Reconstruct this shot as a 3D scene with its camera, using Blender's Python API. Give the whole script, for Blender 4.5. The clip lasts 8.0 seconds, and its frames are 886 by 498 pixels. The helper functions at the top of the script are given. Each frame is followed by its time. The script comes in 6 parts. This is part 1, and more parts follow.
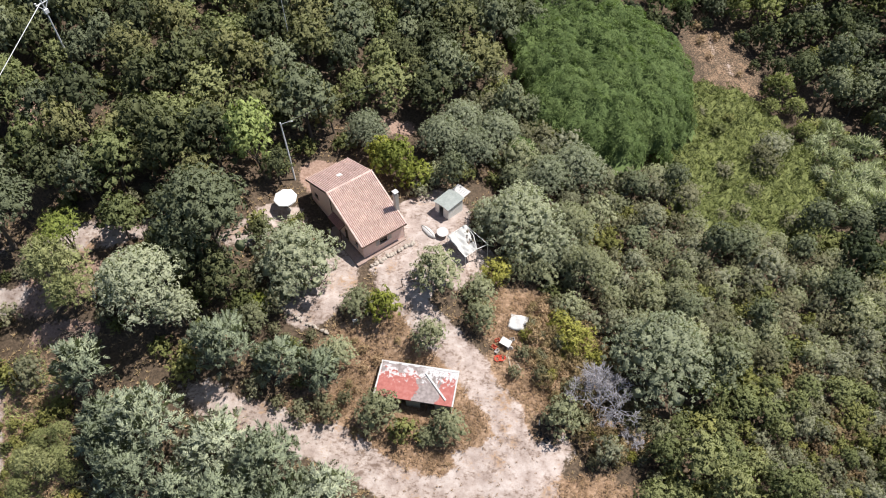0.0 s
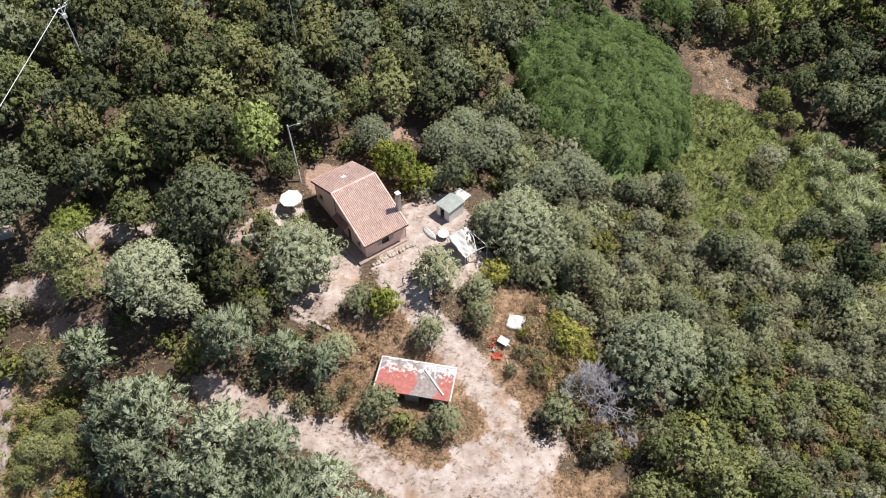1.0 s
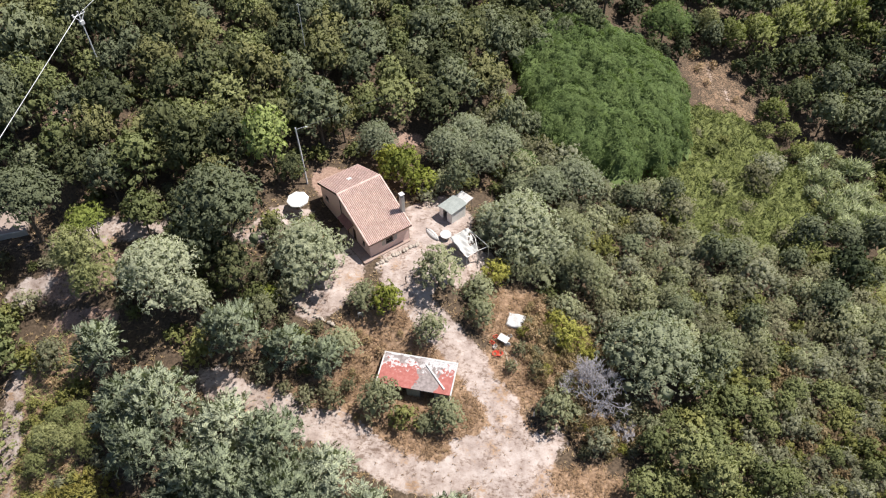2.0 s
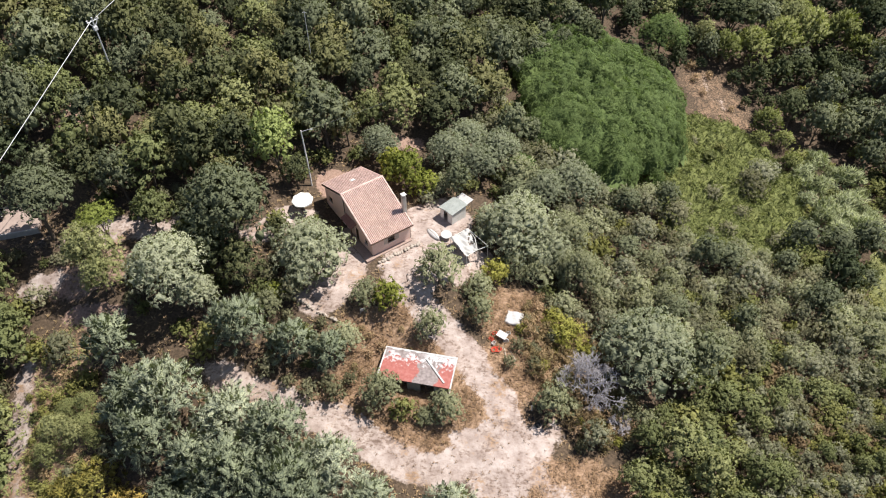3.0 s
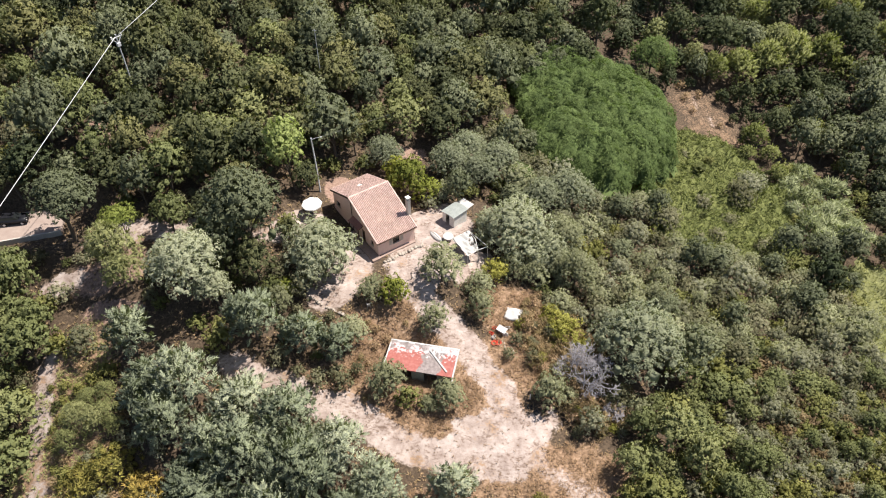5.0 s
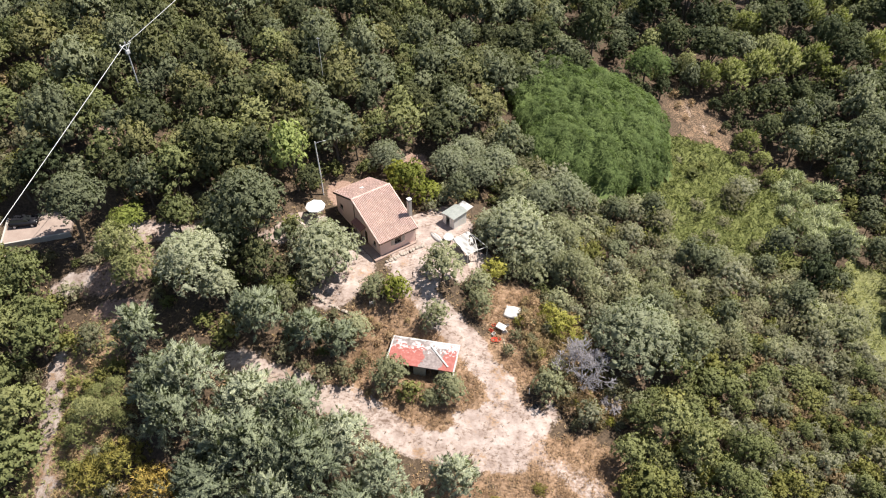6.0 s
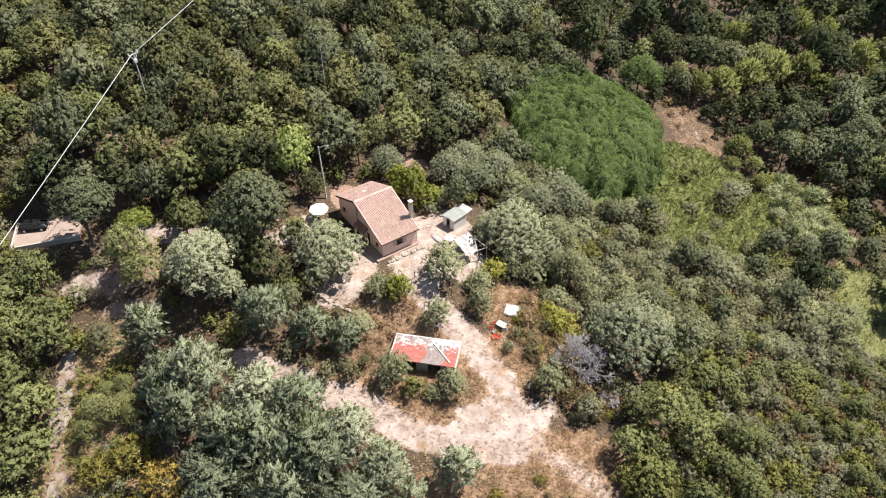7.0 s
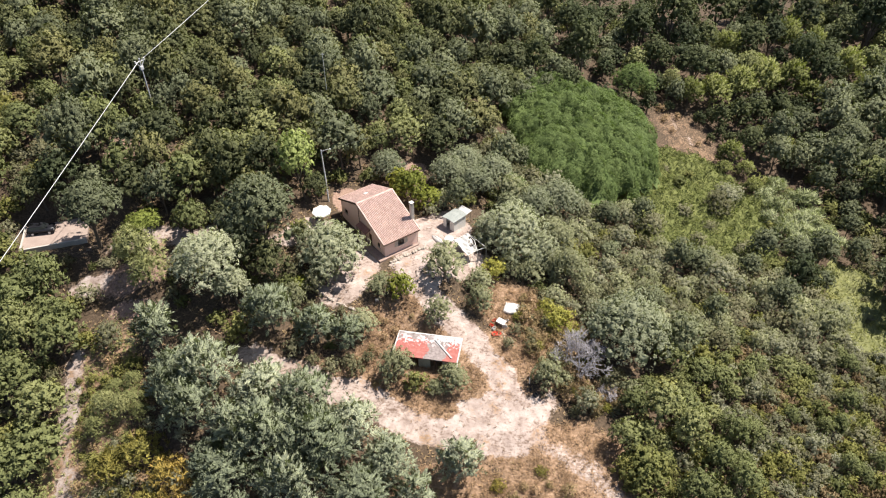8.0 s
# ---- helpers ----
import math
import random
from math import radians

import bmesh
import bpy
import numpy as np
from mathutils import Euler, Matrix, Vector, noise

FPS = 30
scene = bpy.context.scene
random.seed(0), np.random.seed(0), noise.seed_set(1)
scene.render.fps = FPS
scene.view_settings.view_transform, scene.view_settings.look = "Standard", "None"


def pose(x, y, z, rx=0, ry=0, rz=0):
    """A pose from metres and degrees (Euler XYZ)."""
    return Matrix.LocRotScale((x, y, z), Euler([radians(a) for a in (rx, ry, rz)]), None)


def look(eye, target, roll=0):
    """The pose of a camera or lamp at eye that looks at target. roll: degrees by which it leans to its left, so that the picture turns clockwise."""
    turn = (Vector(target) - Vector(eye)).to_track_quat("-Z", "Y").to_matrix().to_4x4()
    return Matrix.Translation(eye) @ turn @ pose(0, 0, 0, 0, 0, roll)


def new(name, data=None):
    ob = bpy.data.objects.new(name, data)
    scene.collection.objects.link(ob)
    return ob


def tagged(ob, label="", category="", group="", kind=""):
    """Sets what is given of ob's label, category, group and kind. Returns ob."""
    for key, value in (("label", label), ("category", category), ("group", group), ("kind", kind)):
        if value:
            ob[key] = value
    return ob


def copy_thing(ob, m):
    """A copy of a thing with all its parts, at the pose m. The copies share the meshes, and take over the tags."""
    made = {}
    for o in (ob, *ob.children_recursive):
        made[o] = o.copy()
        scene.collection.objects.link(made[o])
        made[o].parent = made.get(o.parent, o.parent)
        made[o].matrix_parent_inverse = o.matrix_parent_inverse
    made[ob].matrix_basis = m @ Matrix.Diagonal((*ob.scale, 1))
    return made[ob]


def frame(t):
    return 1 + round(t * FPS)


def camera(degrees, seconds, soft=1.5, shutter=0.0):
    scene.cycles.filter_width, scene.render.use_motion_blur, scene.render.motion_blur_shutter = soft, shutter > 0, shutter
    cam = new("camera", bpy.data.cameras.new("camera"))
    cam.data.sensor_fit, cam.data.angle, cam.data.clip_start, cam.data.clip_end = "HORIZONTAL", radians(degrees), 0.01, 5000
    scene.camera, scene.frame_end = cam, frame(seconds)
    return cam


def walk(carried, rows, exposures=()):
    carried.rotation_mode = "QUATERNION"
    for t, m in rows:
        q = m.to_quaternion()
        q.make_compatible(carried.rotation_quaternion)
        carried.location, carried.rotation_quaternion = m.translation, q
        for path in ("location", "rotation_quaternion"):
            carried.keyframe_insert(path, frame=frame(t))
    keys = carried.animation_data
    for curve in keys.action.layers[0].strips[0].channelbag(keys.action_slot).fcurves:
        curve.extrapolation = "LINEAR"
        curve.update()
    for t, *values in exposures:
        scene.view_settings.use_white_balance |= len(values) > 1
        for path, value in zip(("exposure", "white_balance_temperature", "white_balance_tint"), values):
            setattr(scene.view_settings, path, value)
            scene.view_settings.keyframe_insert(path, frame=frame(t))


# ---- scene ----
cam = camera(64.8, 8.0, 1.1)
PATH = [
    (0, (0.527, -1.773, 75.435), (0.478, -0.475, 73.914), -1.5),
    (0.5, (0.822, -3.388, 75.442), (0.765, -2.068, 73.94), -1.3),
    (1, (1.105, -5.033, 75.462), (1.043, -3.692, 73.979), -1.1),
    (1.5, (1.374, -6.68, 75.485), (1.303, -5.319, 74.021), -1.1),
    (3, (1.963, -11.615, 75.533), (1.878, -10.202, 74.121), -1.0),
    (3.5, (2.028, -13.313, 75.551), (1.941, -11.881, 74.157), -0.9),
    (4, (2.046, -15.035, 75.572), (1.958, -13.586, 74.196), -0.9),
    (4.5, (1.998, -16.745, 75.582), (1.91, -15.28, 74.224), -1.0),
    (6, (1.591, -21.853, 75.586), (1.512, -20.342, 74.279), -0.9),
    (6.5, (1.358, -23.546, 75.58), (1.284, -22.019, 74.29), -1.0),
    (7, (1.057, -25.203, 75.557), (0.988, -23.663, 74.284), -1.0),
    (7.5, (0.723, -26.816, 75.521), (0.66, -25.263, 74.262), -0.9),
    (8, (0.376, -28.409, 75.487), (0.32, -26.843, 74.244), -1.0),
]
walk(cam, [(t, look(eye, target, roll)) for t, eye, target, roll in PATH], [(0, 0.66, 6200, 10), (4, 0.76, 6450, 11), (8, 0.92, 6600, 11)])

# ---- light ----
SUN_AZ, SUN_EL = radians(64), radians(61)   # azimuth from +y towards +x
world = bpy.data.worlds.new("sky")
scene.world = world
world.use_nodes = True
sky = world.node_tree.nodes.new("ShaderNodeTexSky")
sky.sky_type, sky.sun_disc, sky.sun_elevation, sky.sun_rotation = "NISHITA", False, SUN_EL, SUN_AZ
world.node_tree.links.new(sky.outputs[0], world.node_tree.nodes["Background"].inputs[0])
world.node_tree.nodes["Background"].inputs[1].default_value = 0.065
sun = new("sun", bpy.data.lights.new("sun", "SUN"))
sun.data.energy, sun.data.angle, sun.data.color = 5.0, radians(0.53), (1.0, 0.95, 0.87)
sun_way = Vector((math.sin(SUN_AZ) * math.cos(SUN_EL), math.cos(SUN_AZ) * math.cos(SUN_EL), math.sin(SUN_EL)))
sun.matrix_world = look(sun_way * 300, (0, 0, 0))


# ---- materials ----
def shader(name, rough=0.8):
    m = bpy.data.materials.new(name)
    m.use_nodes = True
    n, l = m.node_tree.nodes, m.node_tree.links
    b = n["Principled BSDF"]
    b.inputs["Roughness"].default_value = rough
    b.inputs["Specular IOR Level"].default_value = 0.25
    return m, n, l, b


def ramp(n, l, fac, stops):
    r = n.new("ShaderNodeValToRGB")
    while len(r.color_ramp.elements) < len(stops):
        r.color_ramp.elements.new(0.5)
    for e, (p, c) in zip(r.color_ramp.elements, stops):
        e.position, e.color = p, (*c, 1)
    l.new(fac, r.inputs[0])
    return r.outputs[0]


def noise_tex(n, l, scale, detail=4, space="Object", rough=0.6, stretch=None):
    t, co = n.new("ShaderNodeTexNoise"), n.new("ShaderNodeTexCoord")
    t.inputs["Scale"].default_value, t.inputs["Detail"].default_value, t.inputs["Roughness"].default_value = scale, detail, rough
    out = co.outputs[space]
    if stretch:
        mp = n.new("ShaderNodeMapping")
        mp.inputs["Scale"].default_value = stretch
        l.new(out, mp.inputs[0])
        out = mp.outputs[0]
    l.new(out, t.inputs["Vector"])
    return t.outputs["Fac"]


def blend(n, l, fac, a, b, mode="MIX"):
    m = n.new("ShaderNodeMix")
    m.data_type, m.blend_type = "RGBA", mode
    for socket, value in ((m.inputs[0], fac), (m.inputs[6], a), (m.inputs[7], b)):
        if isinstance(value, (int, float)):
            socket.default_value = value
        elif isinstance(value, tuple):
            socket.default_value = (*value, 1)
        else:
            l.new(value, socket)
    return m.outputs[2]


def arith(n, l, op, a, b=0.0, clamp=False):
    m = n.new("ShaderNodeMath")
    m.operation, m.use_clamp = op, clamp
    for socket, value in zip(m.inputs, (a, b)):
        if isinstance(value, (int, float)):
            socket.default_value = value
        else:
            l.new(value, socket)
    return m.outputs[0]


def span(n, l, v, lo, hi, a=0.0, b=1.0):
    m = n.new("ShaderNodeMapRange")
    m.inputs[1].default_value, m.inputs[2].default_value, m.inputs[3].default_value, m.inputs[4].default_value = lo, hi, a, b
    l.new(v, m.inputs[0])
    return m.outputs[0]


def bump(n, l, b, height, strength=0.4, distance=0.02):
    k = n.new("ShaderNodeBump")
    k.inputs["Strength"].default_value, k.inputs["Distance"].default_value = strength, distance
    l.new(height, k.inputs["Height"])
    l.new(k.outputs[0], b.inputs["Normal"])


def rough_mat(name, c1, c2, scale=3.0, rough=0.85, fine=25.0, metal=0.0, relief=0.3):
    """A weathered matt surface: broad stains between two colours and a fine grain."""
    m, n, l, b = shader(name, rough)
    broad = ramp(n, l, noise_tex(n, l, scale, 5), [(0.3, c1), (0.7, c2)])
    grain = noise_tex(n, l, fine, 3)
    l.new(blend(n, l, 0.35, broad, ramp(n, l, grain, [(0.3, tuple(v * 0.6 for v in c1)), (0.7, tuple(min(1, v * 1.2) for v in c2))])), b.inputs["Base Color"])
    b.inputs["Metallic"].default_value = metal
    bump(n, l, b, grain, relief)
    return m


def leaf_mat(name, dark, mid, light, trans=0.16, patch=0.5, rough=0.7, vary=0.45):
    """Foliage: a tint per plant, a lightness per leaf and broad patches over the crown."""
    m, n, l, b = shader(name, rough)
    b.inputs["Specular IOR Level"].default_value = 0.12
    own = n.new("ShaderNodeAttribute")
    own.attribute_name = "tint"
    tint = arith(n, l, "FRACT", arith(n, l, "ADD", n.new("ShaderNodeObjectInfo").outputs["Random"], own.outputs["Fac"]))
    leaf = n.new("ShaderNodeNewGeometry").outputs["Random Per Island"]
    spots = noise_tex(n, l, patch, 3)
    mixed = arith(n, l, "ADD", arith(n, l, "MULTIPLY", tint, 0.7), arith(n, l, "MULTIPLY", span(n, l, spots, 0.3, 0.7), 0.3))
    col = ramp(n, l, mixed, [(0.1, dark), (0.5, mid), (0.9, light)])
    col = blend(n, l, 1.0, col, ramp(n, l, leaf, [(0.0, (1 - 0.38 * vary, 1 - 0.36 * vary, 1 - 0.34 * vary)), (0.5, (0.99, 0.99, 0.97)), (1.0, (1 + 0.35 * vary, 1 + 0.32 * vary, 1 + 0.22 * vary))]), "MULTIPLY")
    l.new(col, b.inputs["Base Color"])
    bump(n, l, b, noise_tex(n, l, 4.5, 2), 0.5, 0.1)
    t, mix = n.new("ShaderNodeBsdfTranslucent"), n.new("ShaderNodeMixShader")
    l.new(blend(n, l, 1.0, col, (1.1, 1.25, 0.6), "MULTIPLY"), t.inputs[0])
    mix.inputs[0].default_value = trans
    l.new(b.outputs[0], mix.inputs[1])
    l.new(t.outputs[0], mix.inputs[2])
    l.new(mix.outputs[0], n["Material Output"].inputs[0])
    return m


LEAF = {
    "oak": leaf_mat("oak_leaves", (0.068, 0.077, 0.04), (0.11, 0.117, 0.054), (0.178, 0.17, 0.073)),
    # dark oak green, lowered further to put shade into the leaves
    "deep": leaf_mat("shade_toned_oak_leaves", (0.048, 0.06, 0.032), (0.068, 0.082, 0.04), (0.11, 0.122, 0.056)),
    "holm": leaf_mat("holm_oak_leaves", (0.112, 0.124, 0.072), (0.145, 0.158, 0.092), (0.186, 0.198, 0.115)),
    "arbutus": leaf_mat("arbutus_leaves", (0.12, 0.134, 0.056), (0.168, 0.182, 0.076), (0.235, 0.24, 0.105)),
    "olive": leaf_mat("olive_leaves", (0.188, 0.192, 0.11), (0.25, 0.254, 0.15), (0.32, 0.32, 0.196), 0.26),
    "silver": leaf_mat("silver_leaves", (0.3, 0.31, 0.205), (0.355, 0.365, 0.248), (0.41, 0.42, 0.292), 0.26, vary=0.3),
    "grey": leaf_mat("grey_leaves", (0.2, 0.215, 0.142), (0.25, 0.265, 0.175), (0.29, 0.305, 0.21), 0.26),
    "mimosa": leaf_mat("mimosa_leaves", (0.15, 0.172, 0.112), (0.23, 0.255, 0.172), (0.335, 0.355, 0.252), vary=1.0),
    "robinia": leaf_mat("locust_leaves", (0.076, 0.115, 0.04), (0.104, 0.148, 0.052), (0.142, 0.186, 0.066), 0.3, 0.35, vary=0.7),
    "pine": leaf_mat("pine_needles", (0.14, 0.17, 0.045), (0.18, 0.21, 0.05), (0.23, 0.25, 0.06)),
    "bright": leaf_mat("bright_leaves", (0.18, 0.23, 0.07), (0.23, 0.28, 0.09), (0.29, 0.33, 0.12), 0.25),
    "lime": leaf_mat("lime_leaves", (0.145, 0.165, 0.036), (0.205, 0.22, 0.044), (0.29, 0.29, 0.06), 0.25, vary=0.7),
    "shrub": leaf_mat("shrub_leaves", (0.09, 0.1, 0.038), (0.15, 0.157, 0.055), (0.22, 0.215, 0.075)),
    "heath": leaf_mat("heath_leaves", (0.125, 0.12, 0.066), (0.18, 0.172, 0.1), (0.24, 0.228, 0.142), 0.22),
    "yellow": leaf_mat("yellow_leaves", (0.19, 0.175, 0.05), (0.29, 0.23, 0.06), (0.4, 0.265, 0.085), vary=1.0),
    "vine": leaf_mat("bramble_leaves", (0.125, 0.142, 0.05), (0.212, 0.225, 0.086), (0.335, 0.33, 0.15), 0.25, 0.6, vary=1.0),
    "cane": leaf_mat("cane_leaves", (0.19, 0.21, 0.105), (0.3, 0.325, 0.18), (0.45, 0.47, 0.3), 0.25, 0.3, vary=1.0),
    "broom": leaf_mat("broom_leaves", (0.27, 0.26, 0.065), (0.36, 0.34, 0.085), (0.46, 0.42, 0.115), 0.25),
    "wattle": leaf_mat("wattle_leaves", (0.18, 0.19, 0.075), (0.24, 0.25, 0.105), (0.31, 0.31, 0.145)),
    "fuzz": leaf_mat("soft_grey_leaves", (0.165, 0.163, 0.1), (0.226, 0.223, 0.146), (0.296, 0.292, 0.205), 0.3, vary=0.5),
    "rust": leaf_mat("rusty_leaves", (0.14, 0.1, 0.055), (0.2, 0.14, 0.08), (0.25, 0.19, 0.105), 0.2, vary=0.7),
    "gold": leaf_mat("yellow_green_leaves", (0.14, 0.14, 0.045), (0.195, 0.19, 0.06), (0.265, 0.252, 0.085), 0.25, vary=0.6),
    "drape": leaf_mat("climber_leaves", (0.13, 0.145, 0.05), (0.185, 0.2, 0.072), (0.26, 0.27, 0.11), 0.25, vary=1.0),
    "brush": leaf_mat("brush_leaves", (0.2, 0.165, 0.075), (0.34, 0.245, 0.135), (0.48, 0.325, 0.205)),
    "straw": leaf_mat("dry_straw", (0.22, 0.14, 0.085), (0.33, 0.22, 0.138), (0.45, 0.325, 0.215), 0.15, 0.3, 0.8, vary=1.0),
}
BARK = rough_mat("bark", (0.07, 0.055, 0.042), (0.15, 0.125, 0.1), 6, 0.95, 40)
DEADWOOD = rough_mat("dead_wood", (0.3, 0.28, 0.29), (0.45, 0.42, 0.435), 4, 0.95, 40)
PLASTER = rough_mat("pink_plaster", (0.8, 0.56, 0.48), (0.86, 0.64, 0.56), 0.8, 0.9, 30, 0, 0.15)
WHITEWASH = rough_mat("whitewash", (0.6, 0.58, 0.54), (0.78, 0.76, 0.72), 1.2, 0.85, 20, 0, 0.15)
CONCRETE = rough_mat("concrete", (0.36, 0.33, 0.3), (0.52, 0.48, 0.43), 1.5, 0.9, 20)
PALE_CONCRETE = rough_mat("pale_concrete", (0.26, 0.195, 0.165), (0.36, 0.285, 0.245), 0.7, 0.9, 18)
STONE = rough_mat("field_stone", (0.28, 0.23, 0.19), (0.46, 0.4, 0.34), 3, 0.9, 25)
PAVING = rough_mat("red_paving", (0.26, 0.18, 0.15), (0.36, 0.27, 0.23), 1.5, 0.85, 12)
DARKWOOD = rough_mat("dark_wood", (0.06, 0.035, 0.025), (0.12, 0.07, 0.045), 5, 0.7, 40)
WOOD = rough_mat("weathered_wood", (0.26, 0.21, 0.16), (0.42, 0.36, 0.29), 5, 0.85, 40)
SHUTTER = rough_mat("shutter_paint", (0.5, 0.42, 0.35), (0.6, 0.5, 0.42), 3, 0.6, 30)
STEEL = rough_mat("galvanised_steel", (0.5, 0.5, 0.51), (0.66, 0.66, 0.67), 3, 0.5, 30, 0.2, 0.05)
GREY_SHEET = rough_mat("grey_roof_sheet", (0.22, 0.235, 0.22), (0.32, 0.335, 0.31), 1.5, 0.7, 15)
WHITE_SHEET = rough_mat("white_sheet", (0.4, 0.38, 0.365), (0.56, 0.54, 0.525), 2.5, 0.6, 20, 0, 0.2)
CANVAS = rough_mat("white_canvas", (0.76, 0.75, 0.72), (0.85, 0.84, 0.81), 1.0, 0.8, 60, 0, 0.1)
TARP = rough_mat("torn_tarpaulin", (0.34, 0.325, 0.3), (0.52, 0.505, 0.485), 1.6, 0.6, 18, 0, 0.5)
RED_PLASTIC = rough_mat("red_plastic", (0.55, 0.05, 0.03), (0.65, 0.09, 0.05), 3, 0.45, 30, 0, 0.05)
BLACK_PAINT = rough_mat("black_car_paint", (0.012, 0.012, 0.015), (0.018, 0.018, 0.022), 2, 0.25, 60, 0, 0.02)
RUBBER = rough_mat("rubber", (0.02, 0.02, 0.02), (0.035, 0.035, 0.035), 5, 0.9, 40)
CABLE = rough_mat("pale_cable", (0.6, 0.6, 0.6), (0.75, 0.75, 0.75), 2, 0.5, 20, 0, 0)
BLACK_CABLE = rough_mat("dark_cable", (0.1, 0.1, 0.1), (0.16, 0.16, 0.16), 2, 0.6, 20, 0, 0)
GLASS, _n, _l, _b = shader("dark_glass", 0.08)
_b.inputs["Base Color"].default_value = (0.015, 0.017, 0.018, 1)
_b.inputs["Specular IOR Level"].default_value = 0.5


def tile_mat(name, c0, c1, c2):
    m, n, l, b = shader(name, 0.85)
    isl = n.new("ShaderNodeNewGeometry").outputs["Random Per Island"]
    base = ramp(n, l, isl, [(0.0, c0), (0.5, c1), (1.0, c2)])
    stains = ramp(n, l, noise_tex(n, l, 0.9, 5), [(0.35, (0.88, 0.86, 0.85)), (0.65, (1.08, 1.06, 1.05))])
    l.new(blend(n, l, 1.0, base, stains, "MULTIPLY"), b.inputs["Base Color"])
    bump(n, l, b, noise_tex(n, l, 30, 3), 0.3)
    return m


TILES = tile_mat("pale_terracotta_tiles", (0.56, 0.395, 0.345), (0.62, 0.45, 0.395), (0.68, 0.505, 0.45))
CHANNELS = tile_mat("terracotta_channel_tiles", (0.37, 0.185, 0.155), (0.42, 0.215, 0.182), (0.47, 0.25, 0.215))


def membrane_mat():
    """Red roofing paint, peeled to grey felt and white primer, most of it along the high edge."""
    m, n, l, b = shader("peeling_red_membrane", 0.75)
    co, sep = n.new("ShaderNodeTexCoord"), n.new("ShaderNodeSeparateXYZ")
    l.new(co.outputs["Object"], sep.inputs[0])
    big, small = noise_tex(n, l, 0.75, 3), noise_tex(n, l, 2.6, 5)
    red = ramp(n, l, small, [(0.25, (0.25, 0.085, 0.07)), (0.5, (0.33, 0.11, 0.092)), (0.75, (0.38, 0.165, 0.145))])
    grey = ramp(n, l, small, [(0.35, (0.17, 0.14, 0.13)), (0.65, (0.30, 0.25, 0.24))])
    white = ramp(n, l, noise_tex(n, l, 6, 4), [(0.32, (0.26, 0.23, 0.225)), (0.48, (0.44, 0.41, 0.405)), (0.65, (0.56, 0.535, 0.53))])
    # grey felt: a band down the middle of the right half, widening to the low edge
    gx = arith(n, l, "SUBTRACT", 1.0, arith(n, l, "ABSOLUTE", arith(n, l, "MULTIPLY", arith(n, l, "SUBTRACT", sep.outputs[0], 5.9), 0.62)))
    gmask = arith(n, l, "ADD", gx, arith(n, l, "MULTIPLY", arith(n, l, "SUBTRACT", big, 0.5), 2.6))
    col = blend(n, l, span(n, l, gmask, 0.2, 0.3), red, grey)
    wy = arith(n, l, "ADD", arith(n, l, "MULTIPLY", arith(n, l, "SUBTRACT", sep.outputs[1], 2.75), 0.5), arith(n, l, "MULTIPLY", arith(n, l, "SUBTRACT", small, 0.5), 3.6))
    col = blend(n, l, span(n, l, wy, 0.06, 0.26), col, white)
    back = arith(n, l, "ADD", arith(n, l, "SUBTRACT", sep.outputs[1], 3.3), arith(n, l, "MULTIPLY", arith(n, l, "SUBTRACT", big, 0.5), 5.0))
    col = blend(n, l, arith(n, l, "MULTIPLY", span(n, l, back, 0.3, 0.45), span(n, l, sep.outputs[0], 5.5, 4.5)), col, grey)
    l.new(col, b.inputs["Base Color"])
    bump(n, l, b, small, 0.5)
    return m


MEMBRANE = membrane_mat()

# ---- the lie of the land ----
PATH_MAIN = [(-58, 47), (-54.6, 46.1), (-46.9, 42.9), (-38.9, 39.6), (-31.9, 37.0), (-26.1, 34.7), (-18.2, 32.4), (-12, 30.6), (-5.2, 27.4), (-0.8, 26.2), (4.2, 28)]
PATH_HOUSE = [(5, 27), (7, 31), (5.6, 35.7), (3.3, 38.6), (0.9, 41.5), (-1.9, 43.8), (-5.2, 46.8), (-7.9, 50.5), (-7, 54)]
PATH_LOW = [(6.4, 27.5), (13.4, 24.6), (17.3, 21.7), (22, 17), (26, 10)]
PATH_STRIP = [(-52.4, 36), (-52, 29), (-50.2, 20), (-49, 12)]


def squeeze(v, lo, hi, w):
    v = np.where(v > hi, hi + w * np.tanh((v - hi) / w), v)
    return np.where(v < lo, lo - w * np.tanh((lo - v) / w), v)


def heights(x, y):
    """The hillside: it falls from the wooded height behind to the gully, with a terrace for the house."""
    x, y = np.asarray(x, float), np.asarray(y, float)
    a, b = squeeze(x, -55, 60, 20) / 50, (squeeze(y, 22, 115, 20) - 60) / 50
    z = 7.01 - 10.19 * a + 4.86 * b - 2.39 * a * a - 7.99 * a * b - 2.73 * b * b + 1.47 * a**3 + 2.36 * a * a * b + 3.0 * a * b * b + 2.06 * b**3
    k = 1 / (1 + np.exp(np.minimum(50, (np.hypot(x + 10, (y - 58) * 0.9) - 13) / 1.5)))
    z = z + (8.9 - z) * k * 0.85
    k = 1 / (1 + np.exp(np.minimum(50, (np.hypot((x + 4.3) * 0.75, y - 37.4) - 3.9) / 0.4)))
    z = z + (4.1 - z) * k * 0.9
    k = 1 / (1 + np.exp(np.minimum(50, (np.hypot((x + 61.5) * 0.62, y - 56.0) - 6.2) / 0.6)))
    return z + (10.4 - z) * k


def ground_z(x, y):
    return float(heights(x, y))


